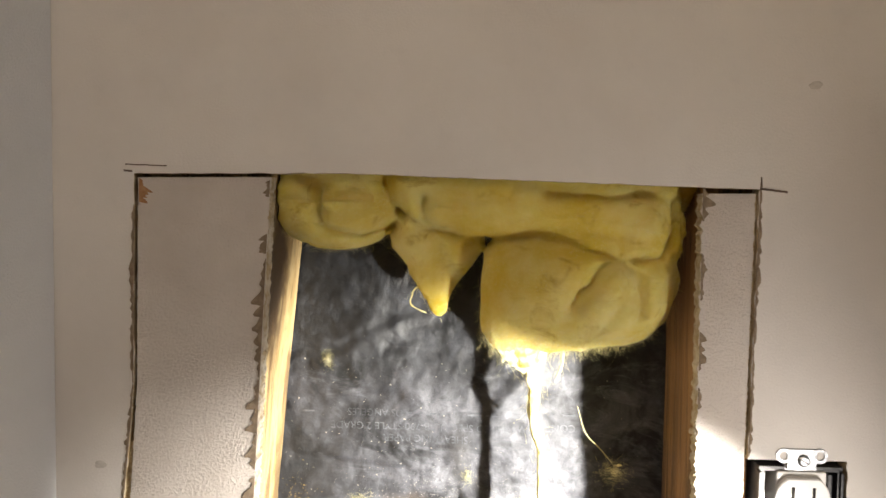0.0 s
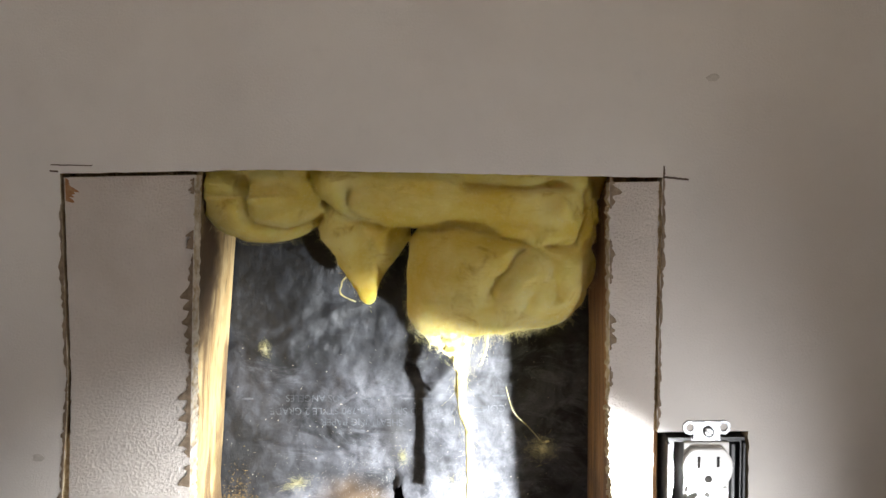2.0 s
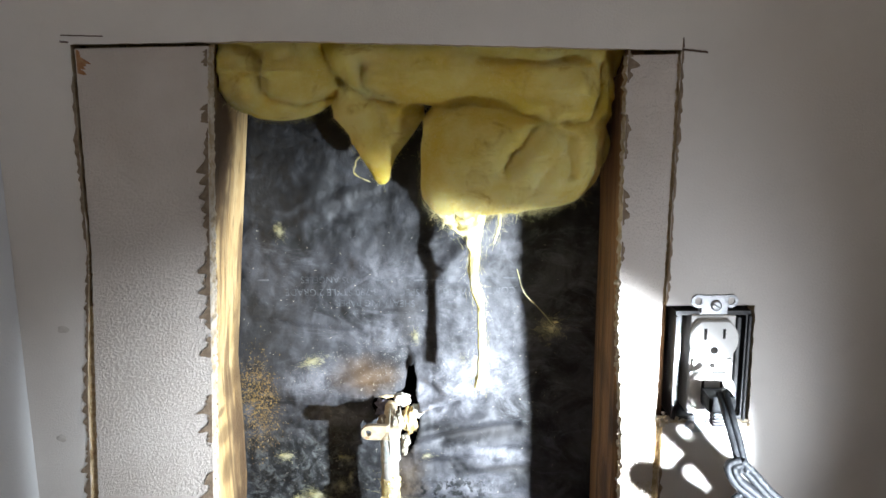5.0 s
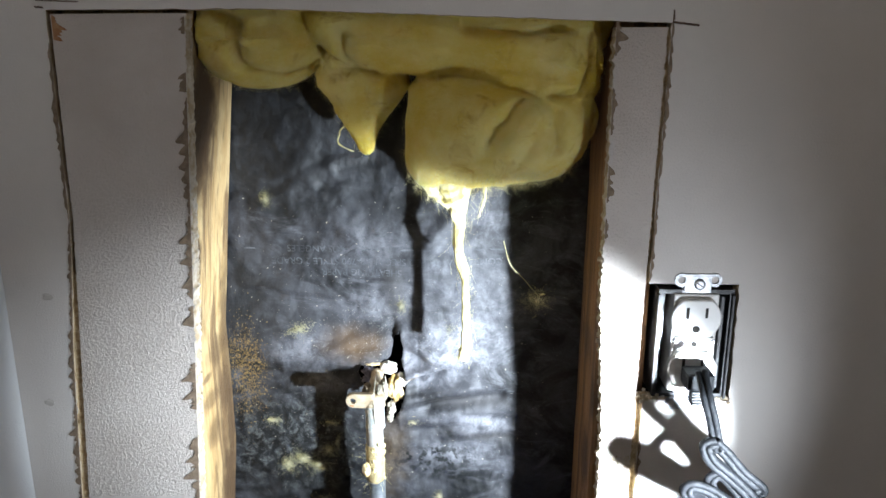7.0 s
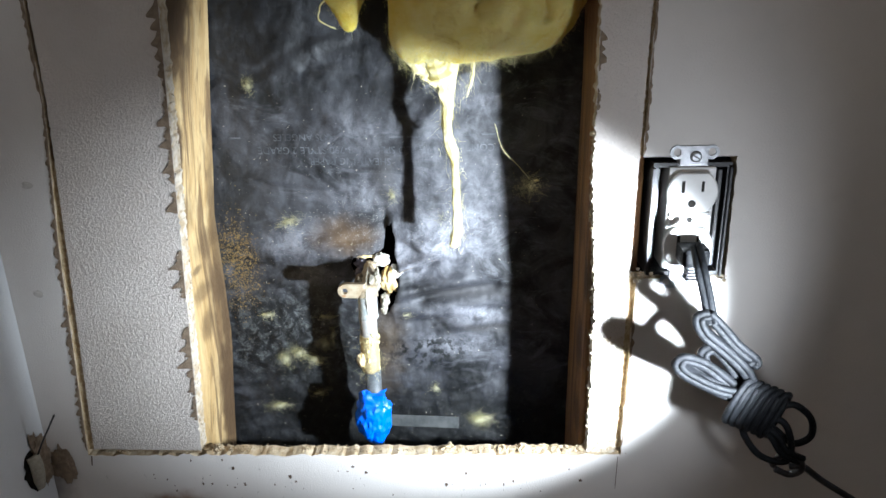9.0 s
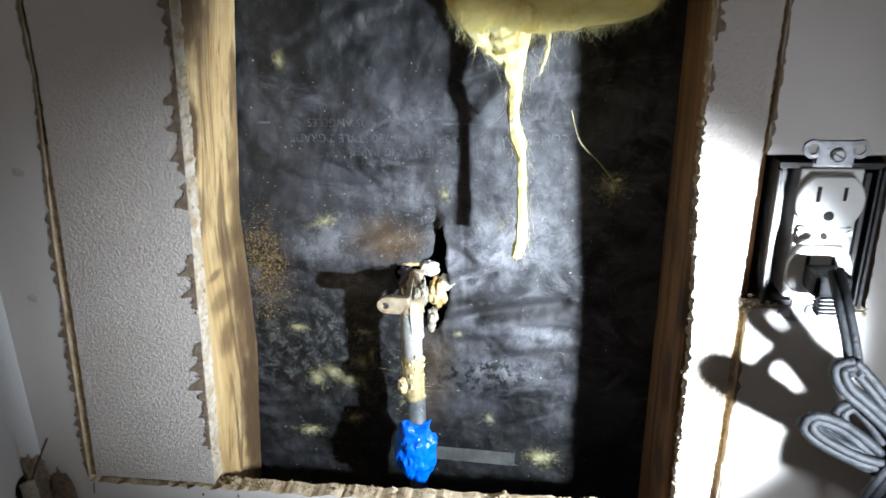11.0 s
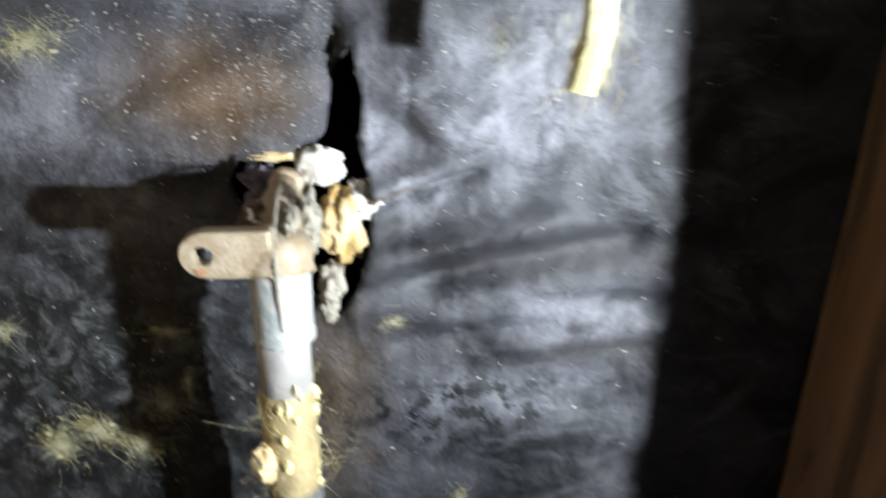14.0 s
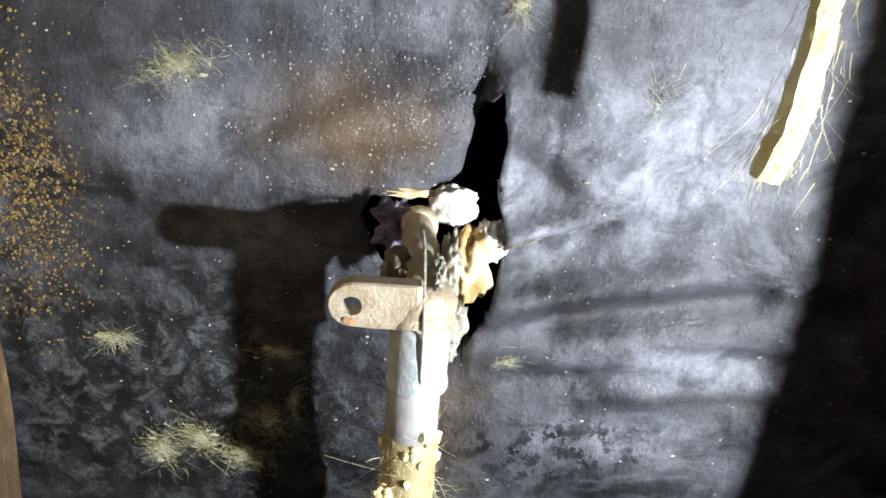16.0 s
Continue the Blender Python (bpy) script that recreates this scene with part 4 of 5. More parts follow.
strand([(0.212, 0.05, 0.470), (0.206, 0.05, 0.455), (0.203, 0.052, 0.446)], lambda t: 0.0016 * (1.1 - t), 40, "wisp", "short pale wisp")
strand([(0.243, 0.05, 0.474), (0.246, 0.05, 0.452), (0.242, 0.052, 0.434)], lambda t: 0.0030 * (1.1 - t), 180, "wisp", "short pale wisp")
strand([(0.146, 0.06, 0.503), (0.138, 0.058, 0.497), (0.137, 0.058, 0.487), (0.147, 0.06, 0.481)], lambda t: 0.0006, 12, "wisp", "thin pale looping fibre")


def tuft(x, z, w, h, count, label, mat=TUFT, depth=0.0022, width=0.00011):
    """A matted wisp: many short curled fibres, with a few thin flakes inside."""
    y = paper_y(x, z)
    base = Vector((x, y, z))
    bm = bmesh.new()
    for i in range(count // 40):
        a, k = rng.uniform(0, 2 * math.pi), rng.random() ** 0.7 * 0.4
        sx = rng.uniform(0.0008, 0.0024)
        px, pz = x + math.cos(a) * w * k, z + math.sin(a) * h * k
        lump((px, paper_y(px, pz) - 0.0009, pz), (sx * 0.9, 0.0003, sx * 0.4), 0.9, 2.4, x * 37 + i, 2, bm)
    lean = rng.uniform(-0.4, 0.4)

    def where():
        a = rng.uniform(0, 2 * math.pi)
        k = abs(rng.gauss(0, 0.55))
        px, pz = x + math.cos(a) * w * 0.45 * k, z + math.sin(a) * h * 0.45 * k
        p = Vector((px, paper_y(px, pz) - rng.uniform(0.0008, depth), pz + lean * (px - x)))
        return p, Vector((rng.gauss(0, 1) * w, rng.gauss(-0.02, 0.06) * h, rng.gauss(0, 1) * h)).normalized()

    fibres(rng, count * 7, where, 0.0016 + min(w, h) * 0.06, width, bm, droop=0.05, curl=1.2, depth=0.12)
    single("fibre_tuft", bm, mat, label, "fibre tuft", "loose tufts", at=base)


for x, z, w, h, c in ((0.088, 0.323, 0.026, 0.009, 110), (0.066, 0.437, 0.010, 0.013, 50), (0.084, 0.196, 0.024, 0.016, 90), (0.060, 0.235, 0.014, 0.007, 50),
                      (0.098, 0.190, 0.020, 0.014, 90), (0.070, 0.190, 0.018, 0.020, 80), (0.112, 0.232, 0.018, 0.006, 40), (0.249, 0.126, 0.026, 0.018, 140),
                      (0.208, 0.160, 0.007, 0.010, 30), (0.177, 0.345, 0.006, 0.014, 40), (0.218, 0.322, 0.014, 0.028, 14), (0.116, 0.213, 0.005, 0.022, 30),
                      (0.06, 0.14, 0.03, 0.012, 70), (0.108, 0.205, 0.012, 0.016, 34), (0.10, 0.155, 0.022, 0.008, 40), (0.185, 0.236, 0.012, 0.008, 30)):
    tuft(x, z, w, h, c, "small pale yellow fibre tuft stuck to the sheathing")
tuft(0.291, 0.353, 0.026, 0.026, 60, "yellow fibre cobweb in the shaded corner of the bay", FIBRE, 0.012)
strand_line = smooth_line([(0.262, 0.09, 0.405), (0.268, 0.088, 0.385), (0.28, 0.088, 0.372), (0.296, 0.09, 0.352)], 8)
single("loose_fibre", tube(strand_line, 0.00016, 5), FIBRE, "thin yellow loose fibre hanging before the sheathing", "fibre", at=(0.28, 0.09, 0.352))

# ---- pipe and elbow in the torn paper ----
pipe = thing("water_pipe", (0.156, 0.062, 0.038), "old capped water pipe with a drop-ear elbow and blue tape", "pipe")
PX, PY = 0.1555, 0.062
part("lower_pipe", lathe([(0, 0.0068), (0.163, 0.0068)], (PX, PY, 0.038), (0.0015, 0, 0.163), 24), PIPE_GREY, pipe, "dark grey pipe", True)
bm = lathe([(0, 0.0072), (0.004, 0.0077), (0.034, 0.0076), (0.035, 0.0072)], (PX, PY, 0.2), (0, 0, 1), 28)
for v in bm.verts:
    v.co += Vector((0.5, 0.5, 0)) * (0.0008 * noise.noise(v.co * 200))
part("upper_pipe", bm, PIPE_OLD, pipe, "limescaled yellowish pipe", True)
part("sleeve", lathe([(0, 0.0066), (0.0005, 0.0072), (0.017, 0.0072), (0.0175, 0.0069)], (PX + 0.0003, PY, 0.2335), (0, 0, 1), 28), SLEEVE, pipe, "smooth pale grey sleeve", True)
bm = lathe([(0, 0.0074), (0.0008, 0.0083), (0.0022, 0.0083), (0.003, 0.0078), (0.019, 0.0080), (0.0205, 0.0078)], (PX + 0.001, PY, 0.250), (0, 0, 1), 32)
part("coupling", bm, COUPLING, pipe, "whitish scaled socket", True)
# elbow body: a bend from upright to the back, with a casting seam
bend = [Vector((PX + 0.001, PY, 0.2700)), Vector((PX + 0.001, PY + 0.0008, 0.2730)), Vector((PX + 0.0008, PY + 0.004, 0.2765)), Vector((PX, PY + 0.011, 0.2800)),
        Vector((PX - 0.0008, PY + 0.020, 0.2818)), Vector((PX - 0.0015, PY + 0.034, 0.2828))]
bm = lathe([(0, 0.0086), (0.006, 0.0091), (0.0085, 0.0082), (0.0105, 0.006)], (PX + 0.001, PY, 0.2698), (-0.02, 0.22, 1), 32)
tube(smooth_line(bend, 6), lambda t: 0.0094 - 0.0054 * t, 28, bm)
for v in bm.verts:
    v.co += Vector((1, 1, 0.3)) * (0.0007 * noise.noise(v.co * 240))
elbow = part("elbow", bm, FITTING, pipe, "brown oxidised elbow", True)
seam = [(PX + 0.002, PY - 0.0078, 0.256), (PX + 0.0018, PY - 0.0088, 0.270), (PX + 0.0016, PY - 0.0074, 0.2775), (PX + 0.0012, PY - 0.0012, 0.2840), (PX + 0.0006, PY + 0.009, 0.2874), (PX - 0.0004, PY + 0.019, 0.2874)]
part("casting_seam", tube(smooth_line(seam, 8), lambda t: 0.00045 + 0.0002 * noise.noise(Vector((t * 22, 3, 1))), 7), CRUST, elbow, "crusty casting seam")
part("collar", lathe([(0, 0.0044), (0.001, 0.0054), (0.004, 0.0054), (0.005, 0.0044)], (PX - 0.001, PY + 0.031, 0.2822), (0, 1, 0), 28), FITTING, elbow, smooth=True)


def ear(sign):
    """A flat lug with a screw hole."""
    cx, cz, r, hole, n = PX + sign * 0.0160, 0.2770, 0.0060, 0.0026, 28
    root = PX + 0.001
    bm = bmesh.new()
    outer, inner = [], []
    for i in range(n):
        a = 2 * math.pi * i / n
        dx, dz = math.cos(a), math.sin(a)
        k = r
        x, z = cx + dx * k, cz + dz * k
        if dx * sign < 0:
            x = cx + (root - cx) * min(1.0, abs(dx) * 1.25)
            z = cz + (r if dz > 0 else -r) * min(1.0, abs(dz) * 2.2 + (0.0 if abs(dz) > 0.2 else 0.35)) * 1.05
        outer.append((x, z))
        inner.append((cx + dx * hole, cz + dz * hole))
    y0, y1 = PY - 0.0072, PY - 0.0030
    rows = [[bm.verts.new((x, y, z)) for x, z in ring] for ring, y in ((outer, y0 + 0.0006), ([(cx + (x - cx) * 0.93, cz + (z - cz) * 0.93) for x, z in outer], y0),
                                                                      (inner, y0), (inner, y1), (outer, y1))]
    rows.append(rows[0])
    for a, b in zip(rows, rows[1:]):
        for i in range(n):
            bm.faces.new((a[i], a[(i + 1) % n], b[(i + 1) % n], b[i]))
    bmesh.ops.recalc_face_normals(bm, faces=bm.faces)
    return bm


part("ear", ear(-1), FITTING, elbow, "flat lug with a screw hole")
# dark wedge painting the shade on the elbow's left side
part("web", lump((PX - 0.0048, PY + 0.0085, 0.2790), (0.0054, 0.008, 0.0062), 0.3, 2.4, 41, 4), CRUST_AND_SHADE_DARK, elbow, "web left of the elbow, shade put into its dark brown", True)
part("seam_crust", lump((PX + 0.0045, PY + 0.0035, 0.2825), (0.0018, 0.0070, 0.0030), 0.6, 3.0, 43, 4), CRUST, elbow, "pale crust along the seam", True)
part("rust_spot", lump((PX - 0.0168, PY - 0.0074, 0.2728), (0.0017, 0.0004, 0.0010), 0.4, 2, 8, 2), RUST_MARK, elbow, "orange rust spot")
# fibres and dust caught on the pipe
def pipe_from():
    a = rng.uniform(0, 2 * math.pi)
    z = rng.choice((rng.gauss(0.222, 0.010), rng.gauss(0.208, 0.008)))
    p = Vector((PX + 0.0078 * math.cos(a), PY + 0.0078 * math.sin(a), z))
    return p, Vector((math.cos(a) * 0.6 + rng.gauss(0, 0.5), math.sin(a) * 0.6 + rng.gauss(0, 0.5), rng.gauss(-0.2, 0.7))).normalized()


part("caught_fibres", fibres(rng, 420, pipe_from, 0.0024, 0.00013, curl=1.4), FIBRE, pipe, "yellow fibres caught on the pipe", kind="stuff")
bm = bmesh.new()
for i in range(24):
    a, z = rng.uniform(math.pi * 0.75, math.pi * 2.2), rng.uniform(0.200, 0.238)
    s = rng.uniform(0.0005, 0.0014)
    lump((PX + 0.008 * math.cos(a), PY + 0.008 * math.sin(a), z), (s, s, s * 1.5), 0.6, 2, i, 1, bm)
part("caught_dust", bm, PALE_FIBRE, pipe, "yellowish dirt crumbs", kind="stuff")
part("caught_flake", lump((PX - 0.0065, PY - 0.006, 0.2135), (0.0035, 0.0022, 0.0062), 0.35, 2, 33, 3), FOAM, pipe, "curled tan flake")
# blue tape over the lower end
bm = lump((0.1565, 0.056, 0.157), (0.0160, 0.0145, 0.027), 0.15, 1.7, 21, 4)
for v in bm.verts:
    d = v.co - Vector((0.1565, 0.056, 0.157))
    v.co += d * (0.15 * noise.noise(v.co * 110 + Vector((4, 1, 7))) - 0.22 * max(0.0, 0.25 - abs(noise.noise(v.co * 170))) + 0.06 * noise.noise(v.co * 420))
    if v.co.z > 0.174:
        v.co.x += (0.006 if v.co.x > 0.159 else -0.003) * (v.co.z - 0.174) / 0.01
part("tape_wrap", bm, BLUE_TAPE, pipe, "crumpled bright blue tape")

# rubble and foam in the torn hole
def rubble(name, c, r, mat, label, seed, rough=0.45, group="rubble in the hole"):
    single(name, lump(c, r, rough * 1.15, 2.3, seed, 4), mat, label, "rubble", group, smooth=True, at=c)


rubble("mortar_lump", (0.1640, 0.1000, 0.2868), (0.0072, 0.004, 0.0060), MORTAR, "bright white mortar above the elbow", 2, 0.25)
rubble("mortar_lump", (0.1765, 0.0985, 0.2770), (0.0058, 0.005, 0.0058), MORTAR, "white mortar lump at the torn paper edge", 4, 0.4)
rubble("foam_lump", (0.1700, 0.0985, 0.2690), (0.0066, 0.007, 0.0120), FOAM, "yellow-brown foam lump in the torn hole", 6)
rubble("foam_lump", (0.1490, 0.1000, 0.2900), (0.0095, 0.0012, 0.0014), FOAM, "yellowed foam along the hole's top edge", 7)
rubble("crumpled_paper", (0.1475, 0.0990, 0.2800), (0.0060, 0.0040, 0.0075), CRUMPLED, "crumpled purple-grey paper beside the elbow in the hole", 15, 0.6)
rubble("crust_lump", (0.1665, 0.090, 0.2525), (0.0036, 0.005, 0.0062), CRUST, "grey crumbly crust beside the elbow", 9)
rubble("crust_lump", (0.1655, 0.090, 0.2445), (0.0026, 0.004, 0.0046), CRUST, "grey crumbly crust beside the pipe", 10)
rubble("crust_lump", (0.1635, 0.074, 0.2785), (0.0026, 0.006, 0.009), CRUST, "grey crumbly crust on the elbow", 13)

# grit and dust stuck to the paper
bm = bmesh.new()
for i in range(900):
    x, z = rng.uniform(0.03, 0.30), rng.uniform(0.10, 0.44)
    if rng.random() < 0.4:
        x, z = rng.gauss(0.15, 0.05), rng.gauss(0.29, 0.04)
    if inside(x, z, TEAR) or x < 0.02 or x > 0.32:
        continue
    s = 0.00012 + 0.00035 * rng.random() ** 3
    y = paper_y(x, z)
    lump((x, y - 0.0007, z), (s * rng.uniform(0.7, 2.0), s, s), 0.5, 2, i, 1, bm)
single("paper_grit", bm, CRUST, "scattered pale dust specks on the sheathing", "dust", kind="stuff")
bm = bmesh.new()
for i in range(520):
    x, z = rng.choice(((rng.gauss(0.145, 0.022), rng.gauss(0.312, 0.013)), (rng.gauss(0.188, 0.012), rng.gauss(0.268, 0.014)), (rng.gauss(0.15, 0.04), rng.gauss(0.34, 0.02))))
    if inside(x, z, TEAR) or to_edge(x, z, TEAR)[0] < 0.002:
        continue
    s = 0.00010 + 0.00022 * rng.random() ** 3
    lump((x, paper_y(x, z) - 0.0008, z), (s, s, s * rng.uniform(0.8, 2.0)), 0.5, 2, i, 1, bm)
for i in range(900):
    x, z = rng.gauss(0.155, 0.026), rng.gauss(0.318, 0.016)
    if inside(x, z, TEAR) or to_edge(x, z, TEAR)[0] < 0.002:
        continue
    s = 0.00012 + 0.00030 * rng.random() ** 3
    lump((x, paper_y(x, z) - 0.0007, z), (s, s * 0.6, s * rng.uniform(0.9, 1.6)), 0.3, 2, i, 1, bm)
single("paper_grains", bm, DROPLET, "tiny glossy pale grains round the tear", "dust", kind="stuff")
bm = bmesh.new()
for i in range(1300):
    x, z = rng.gauss(0.038, 0.0085), rng.gauss(0.286, 0.022)
    if x < LEAN_L(z) + 0.001:
        continue
    s = 0.00018 + 0.0005 * rng.random() ** 2
    lump((x, paper_y(x, z) - 0.0008, z), (s, s * 0.7, s), 0.5, 2, i, 1, bm)
single("rusty_grit", bm, GOLD_GRIT, "rusty orange grit beside the stud", "dust", kind="stuff")

# crumbs along the bottom cut
bm = bmesh.new()
for i in range(1100):
    x = rng.uniform(-0.055, 0.362)
    if rng.random() < 0.65:
        x = rng.choice((rng.gauss(0.29, 0.022), rng.gauss(0.03, 0.02), rng.gauss(0.335, 0.012)))
    x = max(-0.055, min(0.362, x))
    s = 0.00022 + (0.0010 if x > 0.26 else 0.0006) * rng.random() ** 2
    on_strip = x < EDGE_L(FOOT) or x > EDGE_R(FOOT)
    y = rng.uniform(0.0002, 0.002) if on_strip else rng.uniform(0.0015, 0.011)
    lump((x, y, FOOT + 0.0006 + s * 0.3 + 0.004 * (x + 0.05) / 0.4), (s * rng.uniform(0.6, 1.6), s, s * rng.uniform(0.5, 1.1)), 1.1, 2.3, i, 1, bm)
single("gypsum_crumbs", bm, DEBRIS, "loose tan gypsum crumbs along the bottom cut", "debris", kind="stuff")
for i, (x, s) in enumerate(((0.224, 0.0042), (0.272, 0.003), (0.284, 0.0046), (0.294, 0.0036), (0.306, 0.003), (0.316, 0.003), (0.332, 0.0046), (0.036, 0.003), (0.012, 0.0025))):
    single("gypsum_chunk", lump((x, 0.006, FOOT + s * 0.6), (s * 1.3, s, s), 0.6, 2.2, i + 60, 3), DEBRIS, "broken tan gypsum chunk on the cut edge", "debris", "gypsum chunks", at=(x, 0.006, FOOT))
bm = bmesh.new()
for i in range(70):
    x, z = rng.uniform(-0.02, 0.34), rng.gauss(0.132, 0.012)
    if z > FOOT - 0.004 or z < 0.09:
        continue
    s = 0.0003 + 0.0010 * rng.random() ** 2
    lump((x, -0.0001, z), (s * rng.uniform(0.5, 1.2), 0.0003, s * rng.uniform(0.6, 1.6)), 0.7, 2, i + 300, 2, bm)
single("dirt_specks", bm, DARK_LINE, "small dark dirt specks on the wall below the cut", "dirt", kind="stuff")
single("dirt_chip", lump((0.045, -0.001, 0.106), (0.006, 0.0016, 0.003), 0.7, 2, 77, 3), HOLE_SHADE_AND_CHIP, "black chip stuck to the wall", "debris", at=(0.045, 0, 0.106))
# crumbling gypsum on the right-hand board's edge
bm = bmesh.new()
for i in range(520):
    z = rng.uniform(FOOT + 0.004, 0.43)
    s = 0.0004 + 0.0014 * rng.random() ** 2
    lump((EDGE_R(z) + rng.gauss(0.0006, 0.0005), rng.uniform(0.001, 0.012), z), (s * rng.uniform(0.6, 1.4), s, s * rng.uniform(0.6, 1.6)), 1.1, 2.3, i + 500, 1, bm)
for i in range(760):
    z = FOOT + 0.006 + 0.10 * rng.random() ** 1.3
    s = 0.0004 + 0.0015 * rng.random() ** 2
    lump((rng.uniform(EDGE_R(z), CUT_R(z) - 0.002), 0.0006, z), (s * rng.uniform(0.6, 1.5), s * 0.6, s * rng.uniform(0.6, 1.5)), 1.0, 2.3, i + 1500, 1, bm)
part("crumbled_edge", bm, GYPSUM, strip_r, "crumbling white gypsum edge", kind="stuff")
bm = bmesh.new()
for i in range(260):
    z = rng.uniform(FOOT + 0.004, 0.574)
    s = 0.0003 + 0.0010 * rng.random() ** 2
    lump((EDGE_L(z) + rng.gauss(-0.0002, 0.0005), rng.uniform(0.001, 0.012), z), (s, s, s * 1.4), 0.6, 2, i + 900, 1, bm)
part("crumbled_edge", bm, GYPSUM, strip_l, "crumbling pale gypsum edge", kind="stuff")

# ---- outlet ----
OX = 0.392
outlet = thing("wall_outlet", (OX, 0.0, 0.312), "uncovered white duplex outlet in a black box", "outlet")
bm = bmesh.new()
for a in ((0.3665, 0.3695, 0.313, 0.394), (0.4150, 0.4180, 0.313, 0.394), (0.3695, 0.4150, 0.391, 0.394), (0.3695, 0.4150, 0.313, 0.316)):
    box(a[0], a[1], 0.001, 0.066, a[2], a[3], bm=bm)
box(0.3665, 0.4180, 0.064, 0.067, 0.313, 0.394, bm=bm)
part("box", bm, BLACK_BOX, outlet, "black plastic outlet box")
part("box_flange", box(0.3655, 0.3675, -0.0015, 0.004, 0.318, 0.391, 0.0006), BLACK_BOX, outlet)
part("box_flange", box(0.4162, 0.4182, -0.0015, 0.004, 0.313, 0.391, 0.0006), BLACK_BOX, outlet)
part("inner_rim", box(0.4095, 0.4125, 0.002, 0.03, 0.320, 0.389, 0.0006), BLACK_BOX, outlet)
part("inner_rim", box(0.3705, 0.3725, 0.006, 0.03, 0.320, 0.389, 0.0006), BLACK_BOX, outlet)


def yoke_plate(zc, up):
    bm = box(OX - 0.0092, OX + 0.0092, -0.0008, 0.0008, zc - 0.0065, zc + 0.0065, 0.0004)
    for s in (-1, 1):
        n, ring = 20, []
        for y, r in ((-0.0009, 0.0027), (-0.0009, 0.0048), (0.0008, 0.0048), (0.0008, 0.0027)):
            ring.append([bm.verts.new((OX + s * 0.0112 + r * math.cos(a), y, zc + up * 0.002 + r * math.sin(a))) for a in (2 * math.pi * i / n for i in range(n))])
        ring.append(ring[0])
        for a, b in zip(ring, ring[1:]):
            for i in range(n):
                bm.faces.new((a[i], a[(i + 1) % n], b[(i + 1) % n], b[i]))
    bmesh.ops.recalc_face_normals(bm, faces=bm.faces)
    return bm


for zc, up in ((0.3995, 1), (0.3105, -1)):
    yk = part("yoke", yoke_plate(zc, up), ZINC, outlet, "zinc mounting ear with two rings")
    part("screw", lathe([(0, 0.0038), (0.0012, 0.0036), (0.0019, 0.0026)], (OX + 0.001, -0.0008, zc - up * 0.001), (0, -1, 0), 20), ZINC, yk)
    part("screw_slot", box(OX - 0.0018, OX + 0.0038, -0.0029, -0.0026, zc - up * 0.001 - 0.0004, zc - up * 0.001 + 0.0004, turn=pose(0, 0, 0, 0, 30, 0)), SLOT_SHADE, yk)
part("strap", box(OX - 0.010, OX + 0.010, 0.0008, 0.004, 0.308, 0.402, 0.0005), ZINC, outlet)
part("body", box(OX - 0.0155, OX + 0.0155, -0.001, 0.026, 0.3185, 0.3915, 0.0015), WHITE_PLASTIC, outlet, "white plastic receptacle body")


def lobe(zc):
    bm = bmesh.new()
    n, loops = 40, []
    for y, k in ((0.0, 1.0), (-0.0042, 1.0), (-0.005, 0.95)):
        ring = []
        for i in range(n):
            a = 2 * math.pi * i / n
            ring.append(bm.verts.new((OX + 0.0168 * k * math.cos(a), y, zc + max(-0.0138, min(0.0138, 0.0168 * math.sin(a))) * k)))
        loops.append(ring)
    for a, b in zip(loops, loops[1:]):
        for i in range(n):
            bm.faces.new((a[i], a[(i + 1) % n], b[(i + 1) % n], b[i]))
    bm.faces.new(loops[-1])
    bmesh.ops.recalc_face_normals(bm, faces=bm.faces)
    return bm


for zc in (0.3745, 0.3365):
    lb = part("socket_face", lobe(zc), WHITE_PLASTIC, outlet)
    # solid dark pieces in place of hollow, shaded openings
    part("slot", box(OX - 0.0075, OX - 0.0055, -0.0054, -0.004, zc + 0.0005, zc + 0.0085), SLOT_SHADE, lb, "dark block painted as the shaded blade slot")
    part("slot", box(OX + 0.0055, OX + 0.0072, -0.0054, -0.004, zc + 0.0012, zc + 0.0082), SLOT_SHADE, lb, "dark block painted as the shaded blade slot")
    part("ground_hole", lathe([(0, 0.0026), (0.0014, 0.0026)], (OX, -0.004, zc - 0.0072), (0, -1, 0), 16), SLOT_SHADE, lb, "dark disc painted as the shaded ground hole")
part("bridge", box(OX - 0.0135, OX + 0.0135, -0.0032, 0.001, 0.3505, 0.3605, 0.0008), WHITE_PLASTIC, outlet)
part("center_hole", lathe([(0, 0.0018), (0.001, 0.0018)], (OX, -0.003, 0.3555), (0, -1, 0), 14), SLOT_SHADE, outlet)
for sx in (-0.0125, 0.0125):
    part("rivet", lathe([(0, 0.0016), (0.0009, 0.0012)], (OX + sx, -0.003, 0.3575), (0, -1, 0), 12), ZINC, outlet)
bm = bmesh.new()
for i in range(110):
    x, z = (rng.uniform(0.352, 0.424), rng.gauss(0.3115, 0.0016)) if rng.random() < 0.6 else (rng.gauss(0.3655, 0.004), rng.gauss(0.3105, 0.003))
    s = rng.uniform(0.0005, 0.0019)
    lump((x, rng.uniform(-0.001, 0.006), z), (s, s, s), 0.6, 2, i + 1200, 1, bm)
single("gypsum_crumbs", bm, GYPSUM, "crumbled gypsum round the outlet's lower rim", "debris", kind="stuff")

# ---- plug and tied cord ----
plug_cord = thing("power_cord", (0.44, -0.035, 0.12), "grey power cord bundled and tied, plugged into the outlet", "cord")
